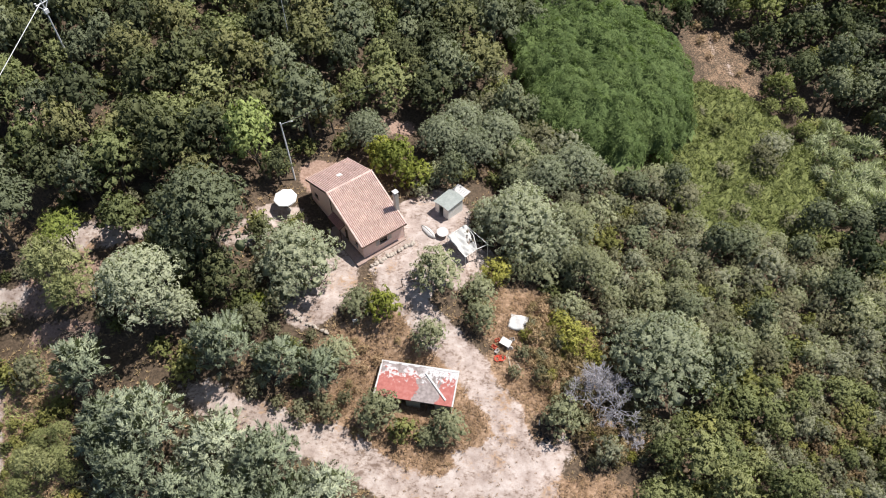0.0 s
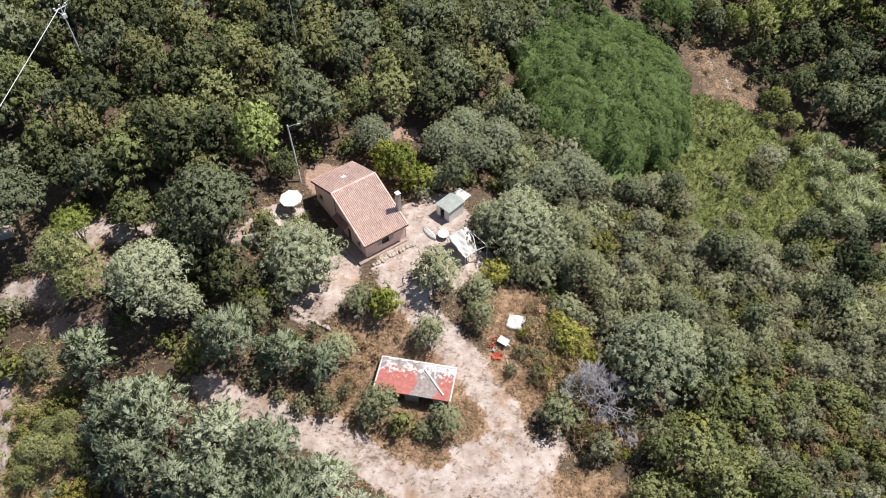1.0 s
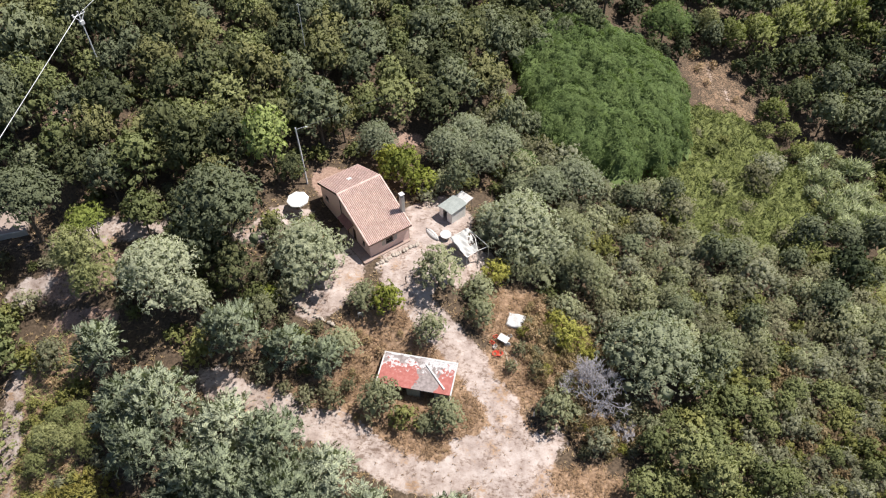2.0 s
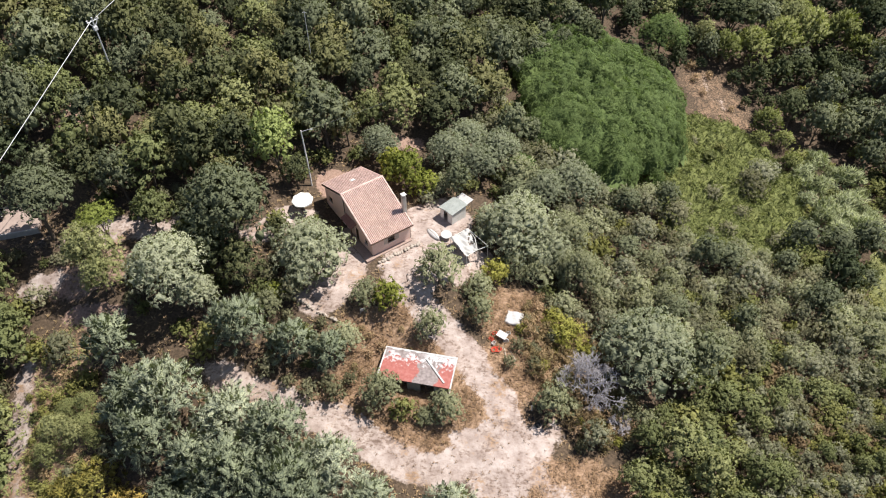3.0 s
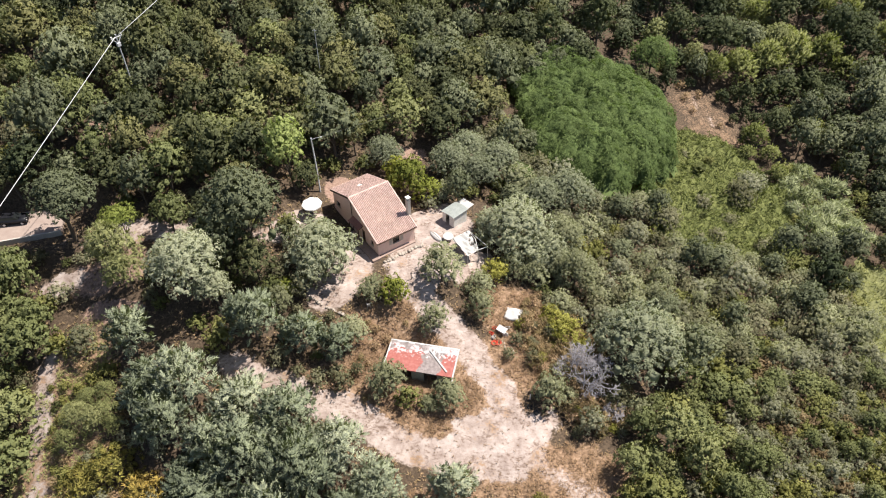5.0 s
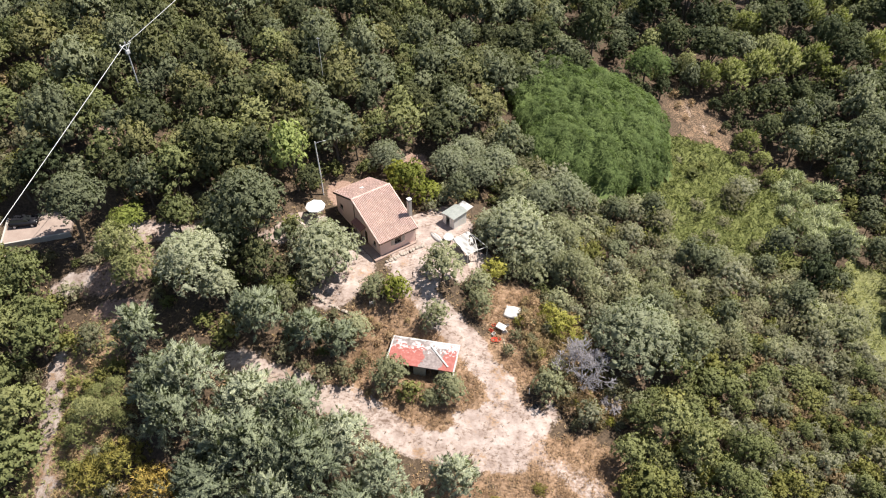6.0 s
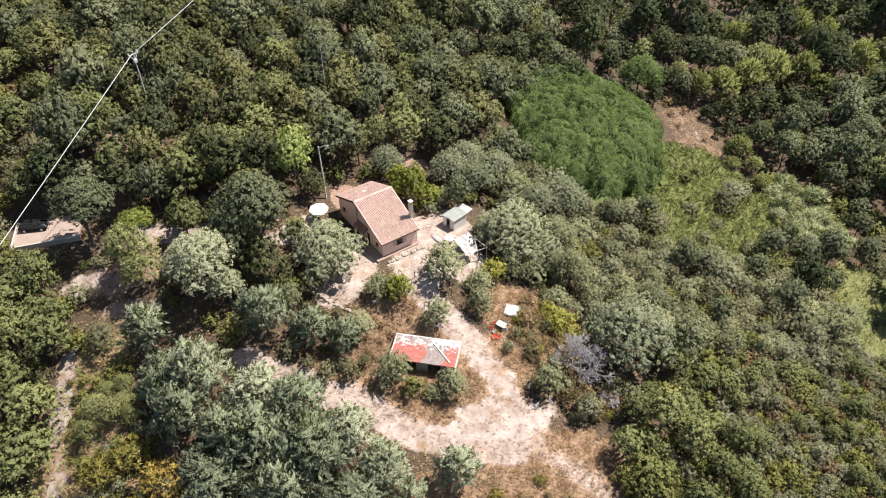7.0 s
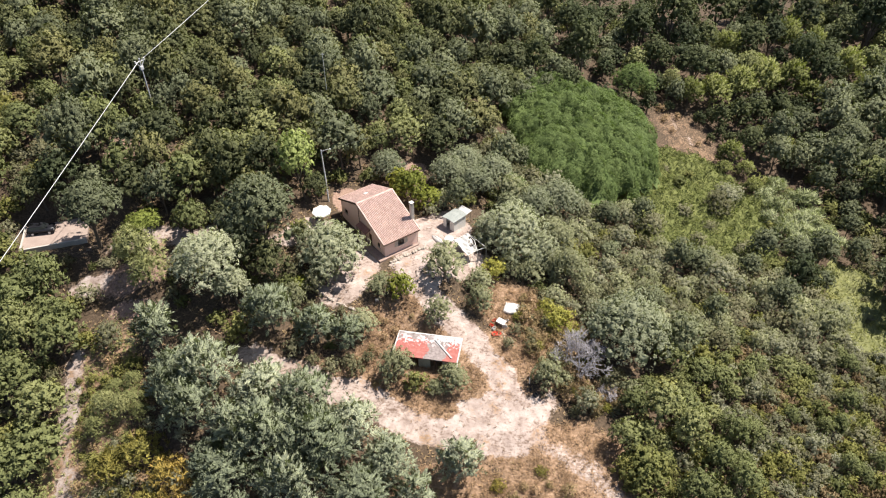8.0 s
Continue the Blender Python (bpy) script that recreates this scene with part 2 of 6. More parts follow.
def way_dist(x, y, line):
    """Distance from points to a polyline in the plan."""
    best = np.full(np.shape(x), 1e9)
    for (ax, ay), (bx, by) in zip(line, line[1:]):
        dx, dy = bx - ax, by - ay
        t = np.clip(((x - ax) * dx + (y - ay) * dy) / (dx * dx + dy * dy), 0, 1)
        best = np.minimum(best, np.hypot(x - ax - t * dx, y - ay - t * dy))
    return best


def wobble(x, y, s, seed):
    """A smooth irregular field of about -1 to 1."""
    rng = np.random.RandomState(seed)
    out = np.zeros(np.shape(x))
    for i in range(7):
        a, f, p = rng.uniform(0, 6.28), s * 1.55**i, rng.uniform(0, 6.28)
        out = out + np.sin((x * math.cos(a) + y * math.sin(a)) * f + p + 1.5 * np.sin((x * math.sin(a) - y * math.cos(a)) * f * 0.7)) / 1.25**i
    return out / 3.4


def fall(d, edge, soft):
    return np.clip((edge - d) / soft + 0.5, 0, 1)


def blob(x, y, cx, cy, rx, ry, turn=0.0):
    c, s = math.cos(turn), math.sin(turn)
    return np.hypot(((x - cx) * c + (y - cy) * s) / rx, (-(x - cx) * s + (y - cy) * c) / ry)


def sand_cover(x, y):
    w = wobble(x, y, 0.5, 3)
    # west of x -27 dark litter replaces sand, imitating tree shade on the track
    m = fall(way_dist(x, y, PATH_MAIN) + 0.8 * w, 1.9, 1.2) * np.clip((x + 33) / 6, 0.12, 1)
    m = np.maximum(m, fall(way_dist(x, y, PATH_HOUSE) + 0.7 * w, 2.0, 1.4))
    m = np.maximum(m, 0.55 * fall(way_dist(x, y, PATH_LOW) + 0.7 * w, 1.6, 1.8))
    m = np.maximum(m, 0.66 * fall(way_dist(x, y, PATH_STRIP) + 1.2 * w, 1.5, 1.6))
    m = np.maximum(m, fall(blob(x, y, 6.2, 28.6, 6.6, 4.6, 0.3) + 0.35 * w, 1.0, 0.35))
    m = np.maximum(m, fall(blob(x, y, -3.8, 54.6, 7.8, 5.6, 0.35) + 0.3 * w, 1.0, 0.35))
    m = np.maximum(m, fall(blob(x, y, -3, 61, 5, 4.5, 0.6) + 0.2 * w, 1.0, 0.2))
    m = np.maximum(m, fall(blob(x, y, -16, 49.5, 4.2, 5.5, -0.5) + 0.25 * w, 1.0, 0.25))
    m = np.maximum(m, fall(blob(x, y, -24, 58, 5, 2.2, 0.6) + 0.3 * w, 1.0, 0.4))
    m = np.maximum(m, fall(blob(x, y, -54, 46.5, 2.9, 1.4, 0.4) + 0.7 * w, 1.0, 0.8))
    m = np.maximum(m, 0.42 * fall(blob(x, y, 49.3, 112, 1.9, 6, 0.25) + 0.35 * w, 1.0, 0.4))
    return np.maximum(m, 0.85 * fall(blob(x, y, -46, 54.5, 10, 2.0, 0.15) + 0.4 * w, 1.0, 0.5))


def red_cover(x, y):
    w = wobble(x, y, 0.6, 8)
    m = fall(blob(x, y, -17.8, 66.9, 3.6, 2.4, 0.6) + 0.3 * w, 1.0, 0.3)
    m = np.maximum(m, fall(blob(x, y, -9, 76.6, 3.2, 1.8, 0.5) + 0.3 * w, 1.0, 0.3))
    m = np.maximum(m, fall(blob(x, y, -56, 71, 3, 6, 0.1) + 0.3 * w, 1.0, 0.4))
    m = np.maximum(m, 0.8 * fall(blob(x, y, -45.5, 42.8, 4, 1.8, 0.1) + 0.3 * w, 1.0, 0.4))
    m = np.maximum(m, 0.34 * fall(blob(x, y, 59, 108, 8, 4, 0.2) + 0.4 * w, 1.0, 0.5))
    return np.maximum(m, 0.6 * fall(blob(x, y, -48, 48.5, 8, 3, 0.4) + 0.3 * w, 1.0, 0.4))


def dry_cover(x, y):
    w = wobble(x, y, 0.4, 5)
    m = fall(blob(x, y, -3, 36, 14, 9, -0.2) + 0.3 * w, 1.0, 0.4)
    m = np.maximum(m, fall(blob(x, y, 14, 22, 13, 7, -0.4) + 0.3 * w, 1.0, 0.4))
    m = np.maximum(m, fall(blob(x, y, 10.0, 44, 7, 8.5, 0.2) + 0.3 * w, 1.0, 0.4))
    m = np.maximum(m, fall(blob(x, y, 0, 18, 7, 6, 0) + 0.3 * w, 1.0, 0.4))
    m = np.maximum(m, 0.7 * fall(blob(x, y, -48, 26, 6, 14, 0) + 0.3 * w, 1.0, 0.4))
    return np.maximum(m, 0.45 * fall(blob(x, y, 50, 110, 8, 12, 0.2) + 0.3 * w, 1.0, 0.4))


def axis(lo, hi, fine_lo, fine_hi, step, coarse, far):
    inner = np.arange(fine_lo, fine_hi, step)
    a = np.concatenate([np.arange(lo, fine_lo, coarse), inner, np.arange(fine_hi, hi + coarse, coarse)])
    out = far ** np.linspace(0, 1, 9)[1:]
    return np.concatenate([(lo - out * 2)[::-1], a, a[-1] + out * 2])


def add_mesh(name, verts, faces, material, smooth=False):
    me = bpy.data.meshes.new(name)
    me.from_pydata(np.asarray(verts, float).tolist(), [], [list(map(int, f)) for f in faces])
    me.materials.append(material)
    if smooth:
        me.polygons.foreach_set("use_smooth", [True] * len(me.polygons))
    me.update()
    return me


def fast_mesh(name, verts, tris, quads, materials, index=None, tint=None, normals=None):
    """A mesh from arrays of corners, triangles and quads."""
    me = bpy.data.meshes.new(name)
    nt, nq = len(tris), len(quads)
    me.vertices.add(len(verts))
    me.vertices.foreach_set("co", np.asarray(verts, np.float32).ravel())
    me.loops.add(3 * nt + 4 * nq)
    me.loops.foreach_set("vertex_index", np.concatenate([np.asarray(tris, np.int32).ravel(), np.asarray(quads, np.int32).ravel()]))
    me.polygons.add(nt + nq)
    me.polygons.foreach_set("loop_start", np.concatenate([np.arange(nt) * 3, 3 * nt + np.arange(nq) * 4]).astype(np.int32))
    for m in materials:
        me.materials.append(m)
    if index is not None:
        me.polygons.foreach_set("material_index", np.asarray(index, np.int32))
    if tint is not None:
        me.attributes.new("tint", "FLOAT", "POINT").data.foreach_set("value", np.asarray(tint, np.float32))
    me.update(calc_edges=True)
    if normals is not None:
        me.normals_split_custom_set_from_vertices(normals)
    return me


def ground_mat():
    m, n, l, b = shader("hillside_earth", 0.95)
    at = n.new("ShaderNodeAttribute")
    at.attribute_name = "cover"
    sep = n.new("ShaderNodeSeparateColor")
    l.new(at.outputs["Color"], sep.inputs[0])
    fine, mid, wide = noise_tex(n, l, 3.2, 6), noise_tex(n, l, 0.7, 5), noise_tex(n, l, 0.12, 3)
    streak = noise_tex(n, l, 2.2, 5, stretch=(1.0, 1.5, 1.0))
    litter = ramp(n, l, fine, [(0.3, (0.04, 0.03, 0.02)), (0.5, (0.085, 0.06, 0.04)), (0.72, (0.14, 0.1, 0.068))])
    dry = ramp(n, l, streak, [(0.28, (0.125, 0.078, 0.048)), (0.48, (0.24, 0.155, 0.097)), (0.7, (0.37, 0.255, 0.172))])
    red = ramp(n, l, fine, [(0.3, (0.2, 0.125, 0.095)), (0.7, (0.36, 0.25, 0.195))])
    sand = ramp(n, l, mid, [(0.3, (0.26, 0.2, 0.172)), (0.5, (0.37, 0.302, 0.268)), (0.68, (0.46, 0.392, 0.357))])
    # fallen leaves and brown grit drift over the sand
    drift = span(n, l, arith(n, l, "ADD", arith(n, l, "MULTIPLY", streak, 0.6), arith(n, l, "MULTIPLY", noise_tex(n, l, 0.45, 4), 0.5)), 0.44, 0.58)
    specks = ramp(n, l, drift, [(0.0, (0.38, 0.3, 0.24)), (0.5, (0.86, 0.83, 0.8)), (1.0, (1.0, 1.0, 1.0))])
    sand = blend(n, l, 0.75, sand, specks, "MULTIPLY")
    sand = blend(n, l, span(n, l, arith(n, l, "ADD", arith(n, l, "MULTIPLY", noise_tex(n, l, 0.28, 4), 0.7), arith(n, l, "MULTIPLY", streak, 0.4)), 0.6, 0.68), sand, dry)
    rag = arith(n, l, "SUBTRACT", arith(n, l, "ADD", arith(n, l, "MULTIPLY", fine, 0.6), arith(n, l, "MULTIPLY", mid, 0.4)), 0.5)

    def mask(channel, k):
        return span(n, l, arith(n, l, "ADD", channel, arith(n, l, "MULTIPLY", rag, k)), 0.35, 0.62)

    col = blend(n, l, mask(sep.outputs[1], 1.6), litter, dry)
    col = blend(n, l, mask(sep.outputs[2], 1.2), col, red)
    col = blend(n, l, mask(sep.outputs[0], 1.7), col, sand)
    l.new(blend(n, l, 0.5, col, ramp(n, l, wide, [(0.3, (0.8, 0.8, 0.8)), (0.7, (1.15, 1.12, 1.1))]), "MULTIPLY"), b.inputs["Base Color"])
    bump(n, l, b, fine, 0.6, 0.12)
    return m


def build_ground():
    xs = axis(-140, 150, -64, 34, 0.6, 2.4, 1500)
    ys = axis(-30, 240, 12, 72, 0.6, 2.4, 1500)
    gx, gy = np.meshgrid(xs, ys)
    near = (np.abs(gx) < 200) & (gy > -60) & (gy < 260)
    gz = heights(gx, gy) + near * (0.10 * wobble(gx, gy, 0.9, 11) + 0.05 * wobble(gx, gy, 2.6, 12))
    cols = len(xs)
    i = np.arange((len(ys) - 1) * cols).reshape(-1, cols)[:, :-1].ravel()
    me = add_mesh("ground", np.stack([gx, gy, gz], -1).reshape(-1, 3), np.stack([i, i + 1, i + cols + 1, i + cols], 1), ground_mat(), True)
    cover = np.ones((gx.size, 4), np.float32)
    cover[:, 0], cover[:, 1], cover[:, 2] = sand_cover(gx, gy).ravel(), dry_cover(gx, gy).ravel(), red_cover(gx, gy).ravel()
    me.attributes.new("cover", "FLOAT_COLOR", "POINT").data.foreach_set("color", cover.ravel())
    tagged(new("ground", me), "sandy hillside with pale tracks, dry grass and leaf litter", "ground", kind="structure")


build_ground()


# ---- building helpers ----
def box(bm, x0, x1, y0, y1, z0, z1, bevel=0.0):
    v = [bm.verts.new(p) for p in ((x0, y0, z0), (x1, y0, z0), (x1, y1, z0), (x0, y1, z0), (x0, y0, z1), (x1, y0, z1), (x1, y1, z1), (x0, y1, z1))]
    f = [bm.faces.new([v[i] for i in q]) for q in ((3, 2, 1, 0), (4, 5, 6, 7), (0, 1, 5, 4), (1, 2, 6, 5), (2, 3, 7, 6), (3, 0, 4, 7))]
    if bevel:
        bmesh.ops.bevel(bm, geom=list({e for q in f for e in q.edges}), offset=bevel, segments=1, affect="EDGES")


def hexa(bm, pts):
    """A solid of eight corners: four below and the four above them."""
    v = [bm.verts.new(p) for p in pts]
    for q in ((3, 2, 1, 0), (4, 5, 6, 7), (0, 1, 5, 4), (1, 2, 6, 5), (2, 3, 7, 6), (3, 0, 4, 7)):
        bm.faces.new([v[i] for i in q])


def tube(bm, pts, radii, sides=8, cap=True):
    """A tapering round bar along points."""
    rings = []
    pts = [Vector(p) for p in pts]
    for i, (p, r) in enumerate(zip(pts, radii)):
        d = (pts[min(i + 1, len(pts) - 1)] - pts[max(i - 1, 0)]).normalized()
        a = d.cross(Vector((0.31, 0.95, 0.1)) if abs(d.z) > 0.8 else Vector((0, 0, 1))).normalized()
        b = d.cross(a)
        rings.append([bm.verts.new(p + (a * math.cos(k * math.tau / sides) + b * math.sin(k * math.tau / sides)) * r) for k in range(sides)])
    for r1, r2 in zip(rings, rings[1:]):
        for k in range(sides):
            bm.faces.new((r1[k], r1[(k + 1) % sides], r2[(k + 1) % sides], r2[k]))
    if cap:
        bm.faces.new(rings[0][::-1])
        bm.faces.new(rings[-1])


def part(name, bm, material, parent, label="", smooth=False):
    me = bpy.data.meshes.new(name)
    bmesh.ops.recalc_face_normals(bm, faces=bm.faces)
    bm.to_mesh(me)
    bm.free()
    me.materials.append(material)
    if smooth:
        me.polygons.foreach_set("use_smooth", [True] * len(me.polygons))
    ob = new(name, me)
    ob.parent = parent
    return tagged(ob, label)


def thing(name, m, label, category, group="", kind=""):
    ob = new(name)
    ob.matrix_basis = m
    return tagged(ob, label, category, group, kind)


# ---- plants ----
def ico(level):
    bm = bmesh.new()
    bmesh.ops.create_icosphere(bm, subdivisions=level + 1, radius=1)
    v = np.array([q.co[:] for q in bm.verts])
    f = np.array([[w.index for w in q.verts] for q in bm.faces])
    bm.free()
    return v, f


ICO_V, ICO_F = ico(1)
CORE_V, CORE_F = ico(0)


def unit(a):
    return a / np.maximum(np.linalg.norm(a, axis=-1, keepdims=True), 1e-9)


def leaf_sprays(rng, c, nrm, length, width, rise, wild):
    """Pointed leaf sprays that lie on the crown, tips turned outward."""
    k = len(c)
    tang = unit(np.cross(nrm, rng.normal(size=(k, 3))))
    ax = unit(tang + nrm * rise + rng.normal(size=(k, 3)) * wild)
    side = unit(np.cross(ax, nrm + rng.normal(size=(k, 3)) * 0.35))
    ln, wd = (length * rng.uniform(0.6, 1.4, (k, 1)), width * rng.uniform(0.7, 1.3, (k, 1)))
    v = np.stack([c - ax * ln * 0.4 + side * wd * 0.5, c + ax * ln * 0.6, c - ax * ln * 0.4 - side * wd * 0.5], 1).reshape(-1, 3)
    return v, np.arange(3 * k).reshape(-1, 3)


def faced(v, n):
    """Turns each leaf so that its front looks the way the foliage bulges; gives the soft normal of every corner."""
    q = v.reshape(-1, 3, 3)
    back = np.einsum("ij,ij->i", np.cross(q[:, 1] - q[:, 0], q[:, 2] - q[:, 0]), n) < 0
    q[back] = q[back][:, ::-1]
    return q.reshape(-1, 3), np.repeat(n, 3, 0)


def plumes(rng, c, nrm, length, width, blades):
    """Feathery tufts: narrow blades that spread from one twig end."""
    k = len(c)
    c2, n2 = np.repeat(c, blades, 0), np.repeat(nrm, blades, 0)
    tang = unit(np.cross(n2, rng.normal(size=(k * blades, 3))))
    ax = unit(n2 * rng.uniform(0.25, 0.9, (k * blades, 1)) + tang * 0.9)
    side = unit(np.cross(ax, n2))
    ln = length * np.repeat(rng.uniform(0.6, 1.35, (k, 1)), blades, 0) * rng.uniform(0.7, 1.2, (k * blades, 1))
    v = np.stack([c2 + ax * ln * 0.2 + side * width / 2, c2 + ax * ln, c2 + ax * ln * 0.2 - side * width / 2], 1).reshape(-1, 3)
    return v, np.arange(3 * k * blades).reshape(-1, 3)


def shoots(rng, c, nrm, length, width, blades):
    """Leafy shoots: blades set alternately along a twig that points outward and up."""
    k = len(c)
    ax = unit(nrm * rng.uniform(0.5, 1.0, (k, 1)) + unit(np.cross(nrm, rng.normal(size=(k, 3)))) * rng.uniform(0.2, 1.0, (k, 1)))
    side = unit(np.cross(ax, nrm + rng.normal(size=(k, 3)) * 0.3))
    up = np.cross(side, ax)
    ln = length * rng.uniform(0.65, 1.3, (k, 1))
    V, E = [], []
    for i in range(blades):
        f, s = (i + 0.4) / blades, 1 if i % 2 else -1
        root = c + ax * ln * f
        out = unit(ax * (0.75 + 0.5 * f) + side * s * (1.0 - 0.55 * f) + up * rng.uniform(-0.15, 0.45, (k, 1)))
        wide = unit(np.cross(out, up + rng.normal(size=(k, 3)) * 0.25)) * width * 0.5
        reach = ln * (0.62 - 0.28 * f)
        V.append(np.stack([root + out * reach * 0.12 + wide, root + out * reach, root + out * reach * 0.12 - wide], 1))
        E.append(unit(out * 0.35 + nrm + side * s * 0.25))
    v = np.stack(V, 1).reshape(-1, 3)
    return v, np.arange(len(v)).reshape(-1, 3), np.stack(E, 1).reshape(-1, 3)


def crown_lobes(rng, R, rz, hc, count, size, flat, drop):
    """Boughs of foliage: centres and radii, spread over a dome."""
    lobes = [(np.array((0, 0, hc - rz * 0.15)), R * 0.58)]
    for i in range(count):
        a = i * 2.399 + rng.uniform(-0.5, 0.5)
        u = (i + 0.5) / count
        out = math.sqrt(u) * R * rng.uniform(0.62, 0.9)
        top = math.sqrt(max(0.0, 1 - (out / R) ** 2)) ** flat
        z = hc + rz * (top * rng.uniform(0.45, 0.8) - drop * u + rng.uniform(-0.12, 0.12))
        lobes.append((np.array((out * math.cos(a), out * math.sin(a), z)), size * R * rng.uniform(0.7, 1.3) * (1.1 - 0.35 * u)))
    return lobes


def crown_shape(seed, R, rz, hc, count, size, flat, style, leaves, length, width, squash=0.8, rise=0.35, core=0.62, per=11, clump=0.34, lift=0.0, knobby=0.8):
    rng = np.random.RandomState(seed)
    heart, N = np.array((0, 0, hc - rz * 0.6)), []
    lobes = crown_lobes(rng, R, rz, hc, count, size, flat, 0.3 if flat < 0.65 else 0.8)
    V, Fl, Ft, base = [], [], [], 0
    area = np.array([r * r for _, r in lobes])
    area[0] *= 0.5
    share = (area / area.sum() * leaves).astype(int)
    for (c, r), k in zip(lobes, share):
        tall = np.array((1, 1, squash))
        V.append(c + CORE_V * tall * r * core * (0.6 if not N else 1.0) * rng.uniform(0.55, 1.15, (len(CORE_V), 1)))
        N.append(unit(CORE_V + rng.normal(size=CORE_V.shape) * (0.45 if knobby > 0.5 else 0.15) + np.array((0, 0, -0.25 if knobby > 0.5 else 0.2))))
        Ft.append(CORE_F + base)
        base += len(CORE_V)
        if style == "plume":
            d = unit(rng.normal(size=(k, 3)))
            d[:, 2] = np.where(d[:, 2] < -0.35, -d[:, 2], d[:, 2])
            p = c + d * tall * r * np.sqrt(rng.uniform(0.55, 1.3, k))[:, None]
            v, f = plumes(rng, p, unit(d + np.array((0, 0, 0.45))), length, width, 7)
            d7 = np.repeat(unit(d + 0.5 * unit(p - heart)), 7, 0)
            v, soft = faced(v, unit(d7 + rng.normal(size=d7.shape) * 0.4))
        elif style == "shoot":
            d = unit(rng.normal(size=(k, 3)))
            d[:, 2] = np.where(d[:, 2] < -0.3, -d[:, 2], d[:, 2])
            q = c + d * tall * r * rng.uniform(0.62, 1.0, (k, 1))
            v, f, e = shoots(rng, q, unit(d + np.array((0, 0, 0.35))), length, width, 8)
            v, soft = faced(v, unit(e + np.repeat(0.5 * unit(q - heart), 8, 0) + rng.normal(size=e.shape) * 0.16))
        else:
            # leafy twig ends: small domes of sprays all over the bough
            m = max(4, k // per)
            up = 1 - 1.4 * (np.arange(m) + rng.uniform(0.1, 0.9, m)) / m
            turn = np.arange(m) * 2.399 + rng.uniform(0, 6.28) + rng.uniform(-0.35, 0.35, m)
            d = np.stack([np.sqrt(1 - up * up) * np.cos(turn), np.sqrt(1 - up * up) * np.sin(turn), up], 1)
            mid = c + d * tall * r * rng.uniform(0.8, 1.0, (m, 1))
            e = unit(rng.normal(size=(m * per, 3)) + np.repeat(d, per, 0) * 1.3 + np.array((0, 0, 0.45)))
            knob = np.repeat(rng.uniform(0.7, 1.35, (m, 1)), per, 0) * clump
            v, f = leaf_sprays(rng, np.repeat(mid, per, 0) + e * knob * rng.uniform(0.75, 1.05, (m * per, 1)), e, length, width, rise * 0.6, 0.3)
            d11 = np.repeat(unit(d * 0.8 + 0.6 * unit(mid - heart) + np.array((0, 0, lift))), per, 0)
            v, soft = faced(v, unit(d11 * 0.95 + e * knobby + rng.normal(size=e.shape) * 0.09))
        V.append(v)
        N.append(soft)
        Fl.append(f + base)
        base += len(v)
    return np.concatenate(V), np.concatenate(Ft), np.concatenate(Fl), np.concatenate(N)


def trunk_mesh(seed, R, hc, girth, mat):
    rng = random.Random(seed)
    bm = bmesh.new()
    lean = Vector((rng.uniform(-0.12, 0.12), rng.uniform(-0.12, 0.12), 0)) * hc
    fork = lean * 0.5 + Vector((0, 0, hc * 0.5))
    tube(bm, [(0, 0, -0.5), lean * 0.15 + Vector((0, 0, 0.1)), lean * 0.3 + Vector((0, 0, hc * 0.28)), fork, lean + Vector((0, 0, hc))], [girth * 1.5, girth * 1.15, girth * 0.9, girth * 0.75, girth * 0.3], 8)
    for i in range(4):
        a = i * 1.6 + rng.uniform(-0.4, 0.4)
        end = fork + Vector((math.cos(a) * R * 0.55, math.sin(a) * R * 0.55, hc * rng.uniform(0.3, 0.5)))
        midp = fork.lerp(end, 0.5) + Vector((0, 0, hc * 0.08))
        tube(bm, [fork - Vector((0, 0, hc * rng.uniform(0.02, 0.12))), midp, end], [girth * 0.55, girth * 0.38, girth * 0.15], 6)
    me = bpy.data.meshes.new("trunk")
    bm.to_mesh(me)
    bm.free()
    me.materials.append(mat)
    return me


